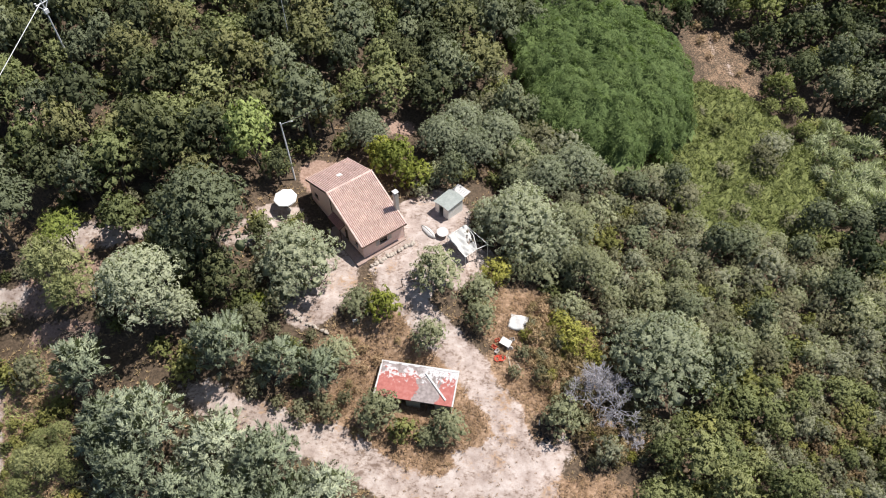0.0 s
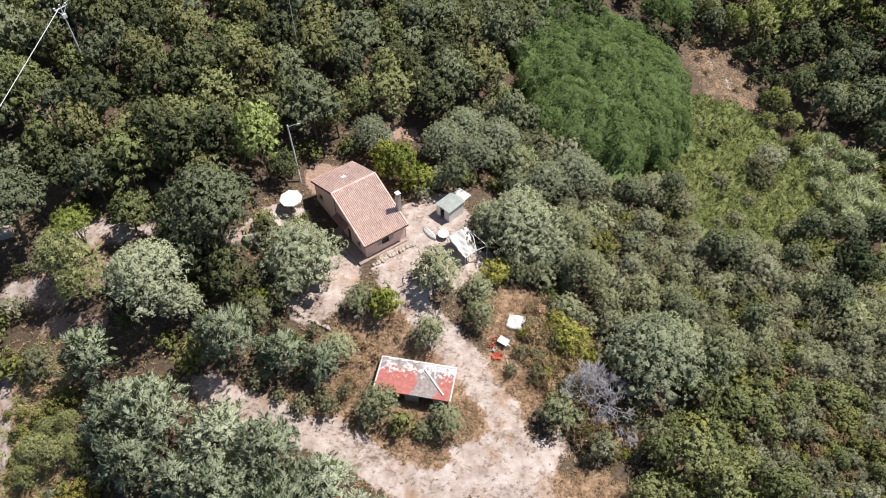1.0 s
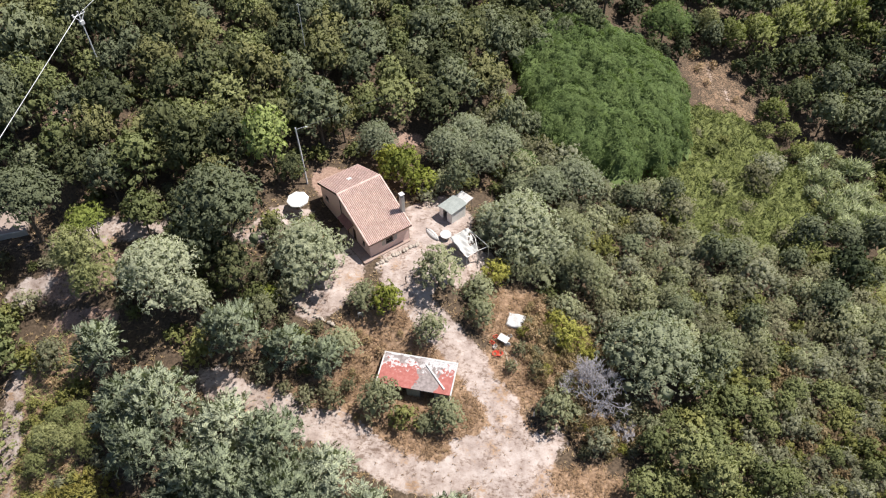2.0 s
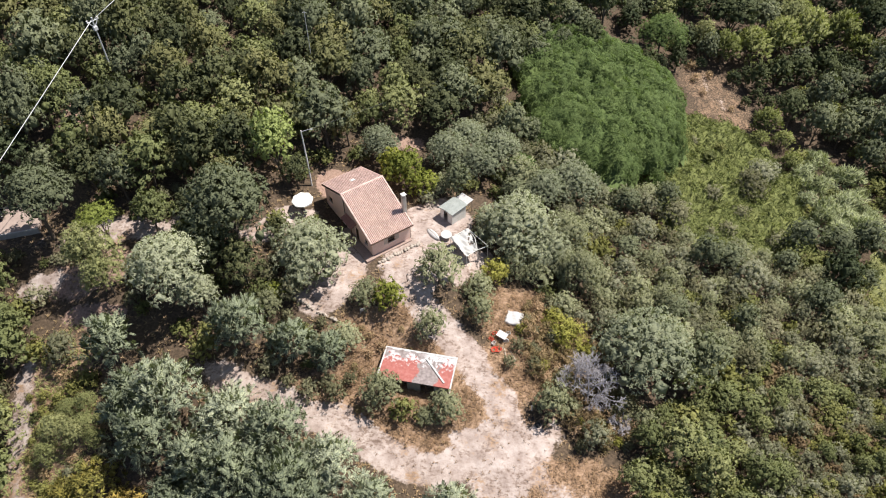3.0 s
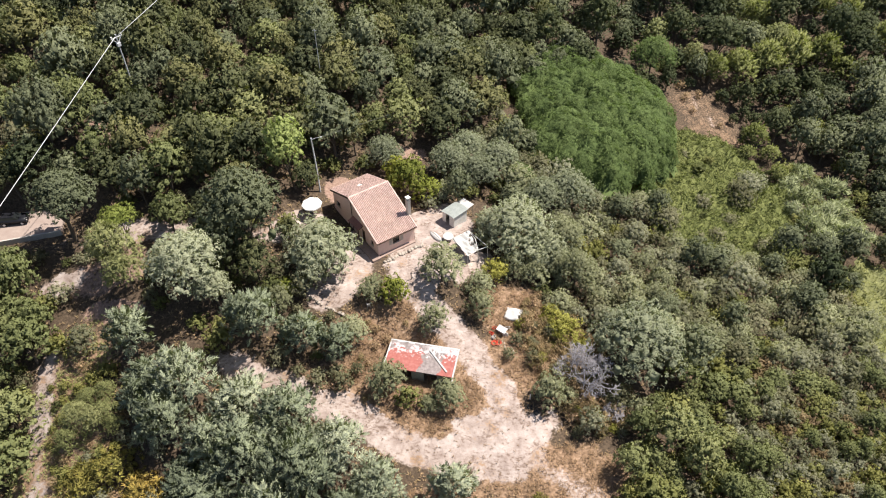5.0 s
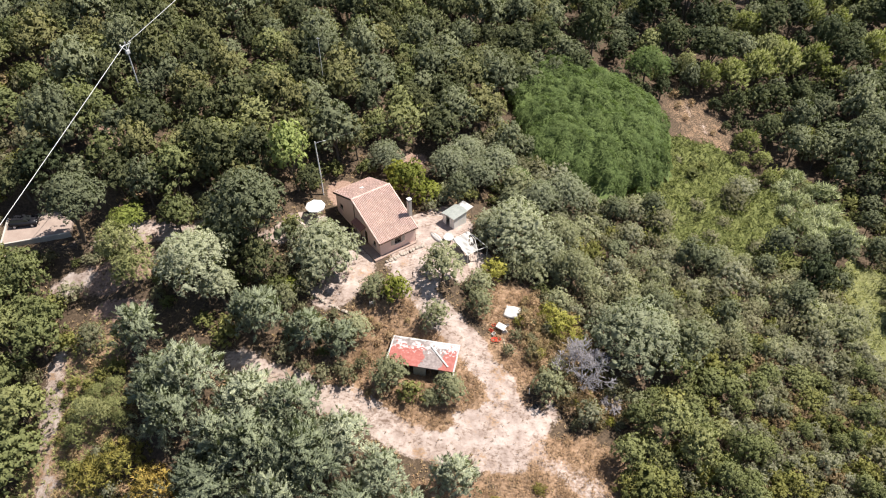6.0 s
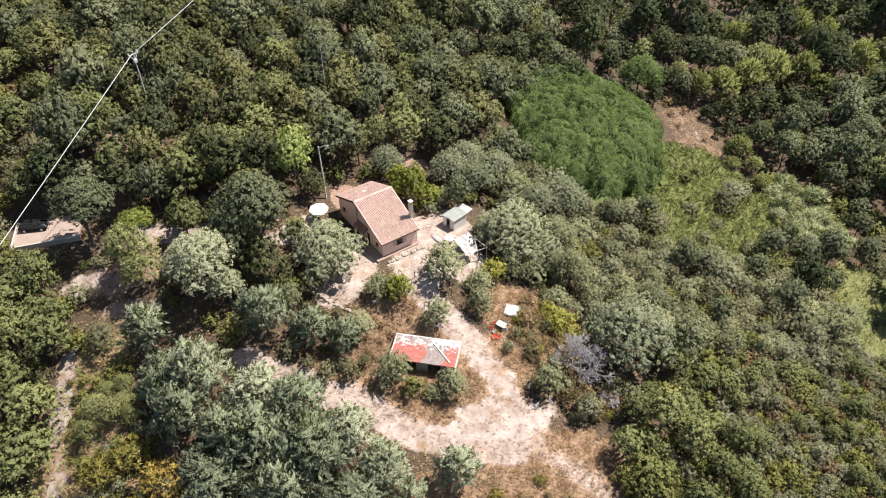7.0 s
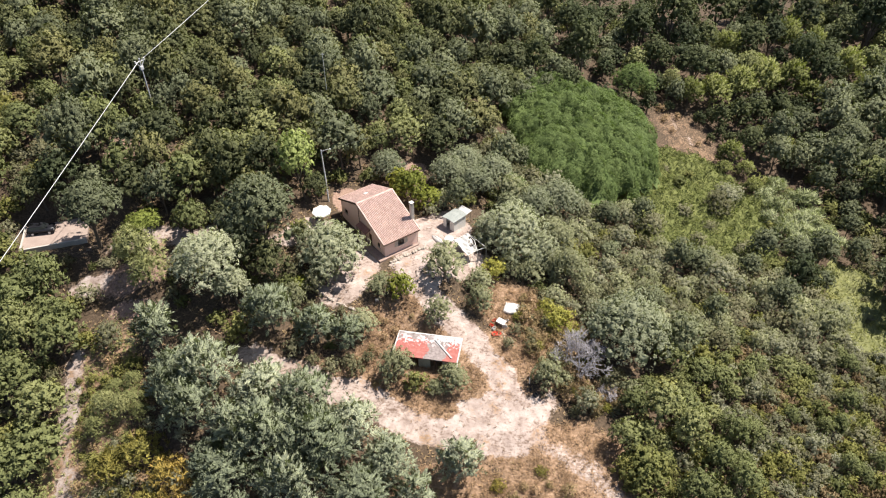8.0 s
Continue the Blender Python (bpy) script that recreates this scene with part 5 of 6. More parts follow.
    # chimney on the outer wall
    chimney = new("chimney")
    chimney.parent = house
    tagged(chimney, "tall pale rendered chimney with a vented cap")
    bm = bmesh.new()
    box(bm, 6.34, 6.86, 1.75, 2.3, -1.2, 6.05, 0.02)
    part("chimney_shaft", bm, CONCRETE, chimney)
    for dx in (6.38, 6.74):
        for dy in (1.79, 2.18):
            bm = bmesh.new()
            box(bm, dx, dx + 0.08, dy, dy + 0.08, 6.05, 6.35)
            part("post", bm, CONCRETE, chimney)
    bm = bmesh.new()
    box(bm, 6.28, 6.92, 1.69, 2.36, 6.35, 6.46, 0.02)
    part("cap", bm, WHITEWASH, chimney, "white cap slab")
    # gutters and pipes
    for x0, y1, z1 in ((0.2, RIDGE_Y - 0.1, 5.6), (6.4, 0.5, 2.3)):
        bm = bmesh.new()
        tube(bm, [(x0, y1, -0.3), (x0, y1, z1), (x0 + (0.15 if x0 < 3 else -0.15), y1, z1 + 0.2)], [0.05] * 3, 8)
        part("downpipe", bm, DARKWOOD, house, "dark brown downpipe")
    bm = bmesh.new()
    tube(bm, [(0.0, -0.07, EAVE_Z - 0.1), (WIDE, -0.07, EAVE_Z - 0.12)], [0.07, 0.07], 8)
    part("gutter", bm, DARKWOOD, house, "dark brown eaves gutter")
    # small tiled canopy over the door
    canopy = new("door_canopy")
    canopy.parent = house
    tagged(canopy, "small lean-to tiled canopy over the door")
    bm = bmesh.new()
    hexa(bm, [(-0.6, 4.2, 2.3), (0.3, 4.2, 2.7), (0.3, 7.0, 2.7), (-0.6, 7.0, 2.3), (-0.6, 4.2, 2.4), (0.3, 4.2, 2.8), (0.3, 7.0, 2.8), (-0.6, 7.0, 2.4)])
    part("board", bm, DARKWOOD, canopy)
    for i in range(12):
        bm = bmesh.new()
        tube(bm, [(-0.65, 4.3 + i * 0.235, 2.44), (0.28, 4.3 + i * 0.235, 2.85)], [0.09, 0.08], 8)
        part("tile", bm, CHANNELS, canopy)
    for y1 in (4.3, 6.9):
        bm = bmesh.new()
        tube(bm, [(-0.5, y1, -0.6), (-0.5, y1, 2.35)], [0.06, 0.06], 8)
        part("post", bm, DARKWOOD, canopy)
    # paved strip round the walls
    bm = bmesh.new()
    box(bm, -1.0, 0.296, -0.3, 7.2, -1.0, 0.06, 0.02)
    tagged(part("paving", bm, PAVING, None), "reddish paved strip along the house wall", "paving", kind="structure").matrix_basis = HOUSE
    bm = bmesh.new()
    box(bm, 0.3, 6.2, -0.16, 0.346, -1.0, -0.06, 0.02)
    tagged(part("paving", bm, PAVING, None), "reddish paved strip along the house wall", "paving", kind="structure").matrix_basis = HOUSE


build_house()


def stone_mesh(seed, s):
    rng = np.random.RandomState(seed)
    v = ICO_V * (1 + 0.22 * np.sin(ICO_V @ rng.normal(size=3) * 3) + 0.12 * np.sin(ICO_V @ rng.normal(size=3) * 6))[:, None] * np.array((1.0, 0.75, 0.62)) * s
    return add_mesh("stone", v, ICO_F, STONE, True)


def stone_row(name, label, pts, gap, size, seed):
    row = thing(name, Matrix.Identity(4), label, "stone border")
    rng = random.Random(seed)
    meshes = [stone_mesh(seed + i, size) for i in range(5)]
    for a, b in zip(pts, pts[1:]):
        d = Vector(b) - Vector(a)
        for i in range(int(d.length / gap)):
            p = Vector(a) + d * ((i + rng.uniform(0.2, 0.8)) * gap / d.length)
            s = new("stone", rng.choice(meshes))
            s.parent = row
            k = rng.uniform(0.7, 1.25)
            s.matrix_basis = pose(p.x + rng.uniform(-0.1, 0.1), p.y + rng.uniform(-0.1, 0.1), ground_z(p.x, p.y) + 0.08, rng.uniform(-15, 15), rng.uniform(-15, 15), rng.uniform(0, 360)) @ Matrix.Diagonal((k, k, k, 1))


def house_point(x, y):
    p = HOUSE @ Vector((x, y, 0))
    return (p.x, p.y)


stone_row("rock_border", "row of rough pale field stones edging the paving", [house_point(0.2, -1.1), house_point(7.2, -1.15)], 0.4, 0.36, 3)
stone_row("rock_edging", "low edge of dark stones below the yard", [(-21, 46.5), (-17.6, 44.5), (-14.6, 43.2)], 0.4, 0.24, 21)


# ---- the red-roofed shed ----
def build_shed():
    turn, L, W = -9.3, 9.0, 4.45
    ob = thing("shed", pose(-9.1, 36.05, 4.05, 0, 0, turn), "long low shed with a peeling red roof", "shed")
    for a, b, c, d in ((0.25, 0.5, 0.3, W - 0.2), (L - 0.5, L - 0.25, 0.3, W - 0.2), (0.504, L - 0.504, W - 0.45, W - 0.2)):
        bm = bmesh.new()
        box(bm, a, b, c, d, -0.9, 2.02)
        part("wall", bm, WHITEWASH, ob, "dirty whitewashed block wall")
    for a, b in ((0.504, 2.2), (3.6, 5.2), (6.9, L - 0.504)):
        bm = bmesh.new()
        box(bm, a, b, 0.35, 0.55, -0.9, 1.95)
        part("wall", bm, GREY_SHEET, ob, "grey boarded front")
    for x0 in (0.35, 3.0, 5.9, L - 0.35):
        bm = bmesh.new()
        box(bm, x0 - 0.06, x0 + 0.06, 0.12, 0.24, -0.9, 1.92)
        part("post", bm, DARKWOOD, ob)
    def sheet(x0, x1, y0, y1, lo, hi):
        bm = bmesh.new()
        zs = lambda y: 2.02 + 0.035 * y
        hexa(bm, [(x0, y0, zs(y0) + lo), (x1, y0, zs(y0) + lo), (x1, y1, zs(y1) + lo), (x0, y1, zs(y1) + lo), (x0, y0, zs(y0) + hi), (x1, y0, zs(y0) + hi), (x1, y1, zs(y1) + hi), (x0, y1, zs(y1) + hi)])
        return bm
    roof = part("roof", sheet(0.16, L - 0.16, 0, W - 0.1, 0, 0.16), MEMBRANE, ob, "red roof skin peeled to grey and white patches")
    part("edge_trim", sheet(0, 0.156, -0.02, W, 0.02, 0.21), WHITE_SHEET, roof, "white edge strip")
    part("edge_trim", sheet(L - 0.156, L, -0.02, W, 0.02, 0.21), WHITE_SHEET, roof, "white edge strip")
    bm = bmesh.new()
    rng = random.Random(4)
    x = 0.16
    while x < L - 0.2:
        w = min(rng.uniform(0.25, 0.8), L - 0.16 - x)
        y0 = W - 0.14 - rng.uniform(0.0, 0.22)
        hexa(bm, [(x, y0, 2.335), (x + w, y0, 2.335), (x + w, W + rng.uniform(-0.06, 0.04), 2.335), (x, W - 0.02, 2.335), (x, y0, 2.365), (x + w, y0, 2.365), (x + w, W, 2.375), (x, W, 2.37)])
        x += w + 0.004
    part("edge_trim", bm, WHITE_SHEET, roof, "ragged white flashing")
    bm = bmesh.new()
    p, q = Vector((5.3, 3.55, 2.36)), Vector((8.1, 0.6, 2.25))
    d = (q - p).normalized()
    s = d.cross(Vector((0, 0, 1))) * 0.1
    hexa(bm, [p - s, q - s, q + s, p + s, p - s + Vector((0, 0, 0.07)), q - s + Vector((0, 0, 0.07)), q + s + Vector((0, 0, 0.07)), p + s + Vector((0, 0, 0.07))])
    plank = part("plank", bm, WHITE_SHEET, None)
    plank.matrix_basis = ob.matrix_basis
    tagged(plank, "white painted plank lying across the shed roof", "plank")


build_shed()


# ---- scrub, canes and straw ----
def scatter(poly, count, seed):
    rng = np.random.RandomState(seed)
    xs, ys = [p[0] for p in poly], [p[1] for p in poly]
    p = np.stack([rng.uniform(min(xs), max(xs), count), rng.uniform(min(ys), max(ys), count)], 1)
    hit = np.zeros(count, bool)
    for (ax, ay), (bx, by) in zip(poly, poly[1:] + poly[:1]):
        if ay != by:
            hit ^= ((ay > p[:, 1]) != (by > p[:, 1])) & (p[:, 0] < (bx - ax) * (p[:, 1] - ay) / (by - ay) + ax)
    return p[hit], rng


def mound(x, y, low, high, seed):
    w = wobble(x, y, 0.3, seed) * 0.5 + np.abs(wobble(x, y, 0.7, seed + 1)) * 0.7 + np.abs(wobble(x, y, 1.9, seed + 2)) * 0.4
    return low + (high - low) * np.clip(w * 0.8 + 0.15, 0, 1)


def thicket(name, label, category, poly, count, leaf, low, high, length, width, seed, rise, wild, style="leaf"):
    """A tangle that covers the ground: an uneven leafy mass with sprays all over it."""
    p, rng = scatter(poly, count, seed)
    x, y = p[:, 0], p[:, 1]
    z = heights(x, y) + mound(x, y, low, high, seed)
    e = 0.3
    nrm = unit(np.stack([-(mound(x + e, y, low, high, seed) - mound(x - e, y, low, high, seed)) / (2 * e), -(mound(x, y + e, low, high, seed) - mound(x, y - e, low, high, seed)) / (2 * e), np.full(len(x), 0.75)], 1))
    c = np.stack([x, y, z], 1) + nrm * rng.uniform(-0.1, 0.12, (len(x), 1))
    if style == "plume":
        V, Fl = plumes(rng, c, nrm, length, width, 5)
    else:
        V, Fl = leaf_sprays(rng, c, nrm, length, width, rise, wild)
    V, soft = faced(V, unit(np.repeat(nrm, len(Fl) // len(nrm), 0) + rng.normal(size=(len(Fl), 3)) * 0.25))
    xs, ys = [q[0] for q in poly], [q[1] for q in poly]
    gx, gy = np.meshgrid(np.arange(min(xs), max(xs) + 0.7, 0.7), np.arange(min(ys), max(ys) + 0.7, 0.7))
    ok = np.array([inside(a, b, poly) for a, b in zip(gx.ravel(), gy.ravel())])
    gz = heights(gx, gy) + np.where(ok.reshape(gx.shape), mound(gx, gy, low, high, seed) - 0.12, -0.5)
    cols = gx.shape[1]
    i = np.arange((gx.shape[0] - 1) * cols).reshape(-1, cols)[:, :-1].ravel()
    quads = np.stack([i, i + 1, i + cols + 1, i + cols], 1)
    quads = quads[ok[quads].any(1)]
    base = np.stack([gx, gy, gz], -1).reshape(-1, 3)
    me = fast_mesh(name, np.concatenate([base, V]), Fl + len(base), quads, [LEAF[leaf]], None, None, np.concatenate([np.tile(np.array((0.0, 0.0, 1.0)), (len(base), 1)), soft]))
    tagged(new(name, me), label, category, kind="stuff")


thicket("bramble_thicket", "light green tangle of brambles and vines over the slope", "brambles",
        [(36, 99), (44, 103), (51, 103), (57, 96), (60, 88), (59, 79), (58, 71), (48, 68), (38, 66), (31, 72), (33, 82), (38, 90)], 40000, "vine", 0.1, 2.6, 0.62, 0.13, 31, 0.5, 0.5)
thicket("bramble_thicket", "light green tangle of brambles beyond the scrub", "brambles", BRAMBLE, 9000, "vine", 0.1, 2.8, 0.62, 0.13, 35, 0.5, 0.5)


def straw_field(name, label, boxed, count, keep, length, width, leaf, seed):
    rng = np.random.RandomState(seed)
    x, y = rng.uniform(boxed[0], boxed[1], count), rng.uniform(boxed[2], boxed[3], count)
    ok = rng.uniform(size=count) < keep(x, y)
    x, y = x[ok], y[ok]
    c = np.stack([x, y, heights(x, y) + 0.06], 1)
    V, Fl = plumes(rng, c, np.tile(np.array((0.0, 0.0, 1.0)), (len(x), 1)), length, width, 6)
    tagged(new(name, fast_mesh(name, V, Fl, np.zeros((0, 4), int), [LEAF[leaf]])), label, "grass", kind="stuff")


straw_field("dry_grass", "tufts of dry straw-coloured grass", (-25, 30, 12, 54), 30000, lambda x, y: np.clip(dry_cover(x, y) - 1.3 * sand_cover(x, y), 0, 1) * (0.6 + 0.5 * wobble(x, y, 0.8, 61)), 0.62, 0.07, "straw", 51)
straw_field("track_grass", "sparse low tufts of dry grass on the sandy track", (-12, 16, 22, 40), 1800, lambda x, y: 0.16 * sand_cover(x, y), 0.28, 0.05, "straw", 52)
straw_field("undergrowth", "low weeds and dead leaves under the trees", (-64, 34, 12, 76), 26000, lambda x, y: 0.75 * np.clip(1 - 1.6 * sand_cover(x, y) - red_cover(x, y) - 0.8 * dry_cover(x, y), 0, 1) * (0.5 + 0.5 * wobble(x, y, 0.5, 66)), 0.42, 0.09, "brush", 54)
straw_field("side_grass", "dry grass and weeds beside the worn strip", (-58, -38, 12, 48), 9000, lambda x, y: 0.8 * np.clip(dry_cover(x, y) - 0.8 * sand_cover(x, y), 0, 1), 0.5, 0.09, "vine", 53)


def dead_tree(x, y, tall, seed, spread):
    ob = thing("dead_tree", pose(x, y, ground_z(x, y) - 0.2), "bare dead tree with a tangle of pale grey twigs", "tree")
    rng = random.Random(seed)
    bm, twigs = bmesh.new(), bmesh.new()

    def grow(p, d, length, r, depth):
        q = p + d * length
        tube(bm if depth < 2 else twigs, [p, p.lerp(q, 0.5) + Vector((rng.uniform(-1, 1), rng.uniform(-1, 1), rng.uniform(-1, 1))) * length * 0.07, q], [r, r * 0.8, r * 0.55], 6 if depth < 2 else 3, False)
        if depth == 6:
            return
        for _ in range((5, 3, 3, 4, 4, 2)[depth]):
            e = (d + Vector((rng.uniform(-1, 1), rng.uniform(-1, 1), rng.uniform(-0.35, 0.6))) * spread).normalized()
            grow(p.lerp(q, rng.uniform(0.65, 1.0)), e, length * rng.uniform(0.6, 0.85), max(r * 0.6, 0.02), depth + 1)

    grow(Vector((0, 0, 0)), Vector((0.05, 0.02, 1)), tall * 0.32, 0.16, 0)
    part("trunk", bm, DEADWOOD, ob)
    part("branchwork", twigs, DEADWOOD, ob)


dead_tree(16.2, 36.4, 8.4, 5, 1.15)
dead_tree(19.9, 33.3, 3.4, 9, 1.6)


# ---- poles and wires ----
def hang(p, q, sag, n=16):
    p, q = Vector(p), Vector(q)
    return [p.lerp(q, i / n) - Vector((0, 0, 4 * sag * (i / n) * (1 - i / n))) for i in range(n + 1)]


def wire(name, label, pts, r, material):
    bm = bmesh.new()
    tube(bm, pts, [r] * len(pts), 6)
    tagged(part(name, bm, material, None, "", True), label, "cable")


def power_pole(x, y, top):
    z0 = ground_z(x, y)
    ob = thing("power_pole", pose(x, y, z0, 0, 0, 60), "tall pale steel power pole with a forked head", "pole")
    h = top - z0
    bm = bmesh.new()
    tube(bm, [(0, 0, -0.5), (0, 0, h * 0.6), (0, 0, h - 0.9)], [0.14, 0.11, 0.08], 10)
    part("post", bm, STEEL, ob)
    bm = bmesh.new()
    tube(bm, [(-0.95, 0, h - 0.35), (0.95, 0, h - 0.35)], [0.07, 0.07], 8)
    part("crossarm", bm, STEEL, ob)
    for s in (-1, 1):
        bm = bmesh.new()
        tube(bm, [(0, 0, h - 1.3), (s * 0.8, 0, h - 0.38)], [0.055, 0.05], 8)
        part("brace", bm, STEEL, ob)
        bm = bmesh.new()
        tube(bm, [(s * 0.85, 0, h - 0.3), (s * 0.85, 0, h - 0.15), (s * 0.85, 0, h)], [0.13, 0.09, 0.13], 10)
        part("insulator", bm, WHITEWASH, ob)
    bm = bmesh.new()
    tube(bm, [(0, 0, h - 0.9), (0, 0, h - 0.1), (0, 0, h + 0.15)], [0.09, 0.08, 0.12], 10)
    part("finial", bm, STEEL, ob)
    bm = bmesh.new()
    box(bm, -0.3, 0.3, -0.2, 0.2, h - 1.75, h - 1.15, 0.03)
    part("bracket", bm, STEEL, ob)


power_pole(-51.84, 77.4, 30.2)
wire("overhead_cable", "thick pale overhead cable running downhill", hang((-51.9, 77.2, 30.0), (-67.2, -9, 7.2), 0.3), 0.042, CABLE)
wire("overhead_cable", "thick pale overhead cable running uphill", hang((-51.7, 77.7, 30.0), (-29.5, 123.2, 43.6), 0.3), 0.042, CABLE)


def lamp_pole(x, y, top):
    z0 = ground_z(x, y)
    ob = thing("street_lamp", pose(x, y, z0), "slim pale lamp pole with a short arm", "lamp")
    h = top - z0
    bm = bmesh.new()
    tube(bm, [(0, 0, -0.4), (0, 0, h * 0.5), (-0.1, 0, h)], [0.13, 0.11, 0.085], 10)
    part("pole", bm, CABLE, ob)
    bm = bmesh.new()
    tube(bm, [(-0.1, 0, h - 0.3), (0.5, 0.15, h - 0.1), (1.2, 0.25, h + 0.05)], [0.035, 0.03, 0.025], 6)
    part("arm", bm, STEEL, ob)
    bm = bmesh.new()
    box(bm, 1.15, 1.45, 0.18, 0.34, h, h + 0.08, 0.02)
    part("lamp_head", bm, STEEL, ob)


lamp_pole(-21.6, 65.6, 20.4)


def slim_pole(x, y, top):
    z0 = ground_z(x, y)
    ob = thing("telephone_pole", pose(x, y, z0), "slim grey pole rising above the woodland", "pole")
    bm = bmesh.new()
    tube(bm, [(0, 0, -0.5), (0, 0, top - z0)], [0.06, 0.04], 8)
    part("post", bm, STEEL, ob)
    bm = bmesh.new()
    tube(bm, [(-0.3, 0, top - z0 - 0.2), (0.3, 0, top - z0 - 0.2)], [0.03, 0.03], 6)
    part("crossbar", bm, STEEL, ob)


slim_pole(-23.4, 83.5, 28.6)
wire("thin_wire", "thin wire sagging across the valley from the lamp pole", hang((-21.6, 65.6, 20.2), (62, 168, 15.5), 6.0, 30), 0.014, BLACK_CABLE)


# ---- yard furniture ----
def parasol(x, y):
    ob = thing("parasol", pose(x, y, ground_z(x, y), 3, -2, 20), "open white eight-sided garden parasol", "parasol")
    bm = bmesh.new()
    tube(bm, [(0, 0, 0), (0, 0, 3.0)], [0.025, 0.025], 8)
    part("pole", bm, STEEL, ob)
    bm = bmesh.new()
    rings = [[bm.verts.new((r * math.cos(a * math.tau / 16) * (1 - 0.07 * (a % 2)), r * math.sin(a * math.tau / 16) * (1 - 0.07 * (a % 2)), z - 0.03 * (a % 2) * r)) for a in range(16)] for r, z in ((0.05, 2.95), (0.8, 2.68), (1.5, 2.38), (1.52, 2.2))]
    for r1, r2 in zip(rings, rings[1:]):
        for k in range(16):
            bm.faces.new((r1[k], r1[(k + 1) % 16], r2[(k + 1) % 16], r2[k]))
    bm.faces.new(rings[0])
    part("canopy", bm, CANVAS, ob, "white canvas canopy")
    for k in range(8):
        bm = bmesh.new()
        a = k * math.tau / 8
        tube(bm, [(0.03 * math.cos(a), 0.03 * math.sin(a), 2.86), (1.46 * math.cos(a), 1.46 * math.sin(a), 2.34)], [0.012, 0.01], 4)
        part("rib", bm, WOOD, ob)
    bm = bmesh.new()
    tube(bm, [(0, 0, -0.05), (0, 0, 0.08), (0, 0, 0.1)], [0.32, 0.3, 0.1], 14)
    part("base", bm, CONCRETE, ob)


parasol(-21.8, 60.9)


def hut():
    z0 = 8.45
    ob = thing("garden_hut", pose(-2.75, 61.85, z0, 0, 0, -42), "small white garden hut with a grey sheet roof", "hut")
    W, D = 2.35, 2.75
    for a, b, c, d in ((0, 0.08, 0.084, D), (W - 0.08, W, 0.084, D), (0.084, W - 0.084, D - 0.08, D), (0, 0.7, 0, 0.08), (1.6, W, 0, 0.08)):
        bm = bmesh.new()
        box(bm, a, b, c, d, -0.5, 1.9)
        part("wall", bm, WHITEWASH, ob)
    bm = bmesh.new()
    box(bm, 0.704, 1.596, 0, 0.08, 1.8, 1.9)
    part("lintel", bm, WHITEWASH, ob)
    bm = bmesh.new()
    box(bm, 1.42, 1.595, 0.02, 0.06, -0.3, 1.78, 0.006)
    part("door", bm, WHITEWASH, ob, "half-open white door")
    for i, (x0, x1, za, zb) in enumerate(((-0.15, W * 0.55, 2.0, 2.22), (W * 0.55 + 0.004, W + 0.15, 2.22, 2.02))):
        bm = bmesh.new()
        n, rows = 24, []
        for k in range(n + 1):
            x, z = x0 + (x1 - x0) * k / n, za + (zb - za) * k / n + (0.02 if k % 2 else 0.0)
            rows.append([bm.verts.new((x, y, z + dz)) for y, dz in ((-0.2, 0.0), (D + 0.2, 0.0), (D + 0.2, 0.03), (-0.2, 0.03))])
        for r1, r2 in zip(rows, rows[1:]):
            for k in range(4):
                bm.faces.new((r1[k], r1[(k + 1) % 4], r2[(k + 1) % 4], r2[k]))
        bm.faces.new(rows[0])
        bm.faces.new(rows[-1])
        part("roof_panel", bm, GREY_SHEET, ob, "grey ribbed sheet roof panel")


hut()


def lean_to():
    ob = thing("lean_to", pose(-1.15, 63.75, 8.25, 0, 0, -42), "low store with a bright white sheet roof behind the hut", "shelter")
    for x0, y0 in ((0.1, 0.1), (2.1, 0.1), (0.1, 1.9), (2.1, 1.9)):
        bm = bmesh.new()
        box(bm, x0 - 0.04, x0 + 0.04, y0 - 0.04, y0 + 0.04, -0.5, 1.78)
        part("post", bm, WOOD, ob)
    bm = bmesh.new()
    for k in range(7):
        hexa(bm, [(0.32 * k, 0, 1.8), (0.32 * k + 0.29, 0, 1.8), (0.32 * k + 0.29, 2.1, 1.95), (0.32 * k, 2.1, 1.95), (0.32 * k, 0, 1.85), (0.32 * k + 0.29, 0, 1.85), (0.32 * k + 0.29, 2.1, 2.0), (0.32 * k, 2.1, 2.0)])
    part("roof", bm, WHITE_SHEET, ob, "white ribbed sheet roof")


lean_to()


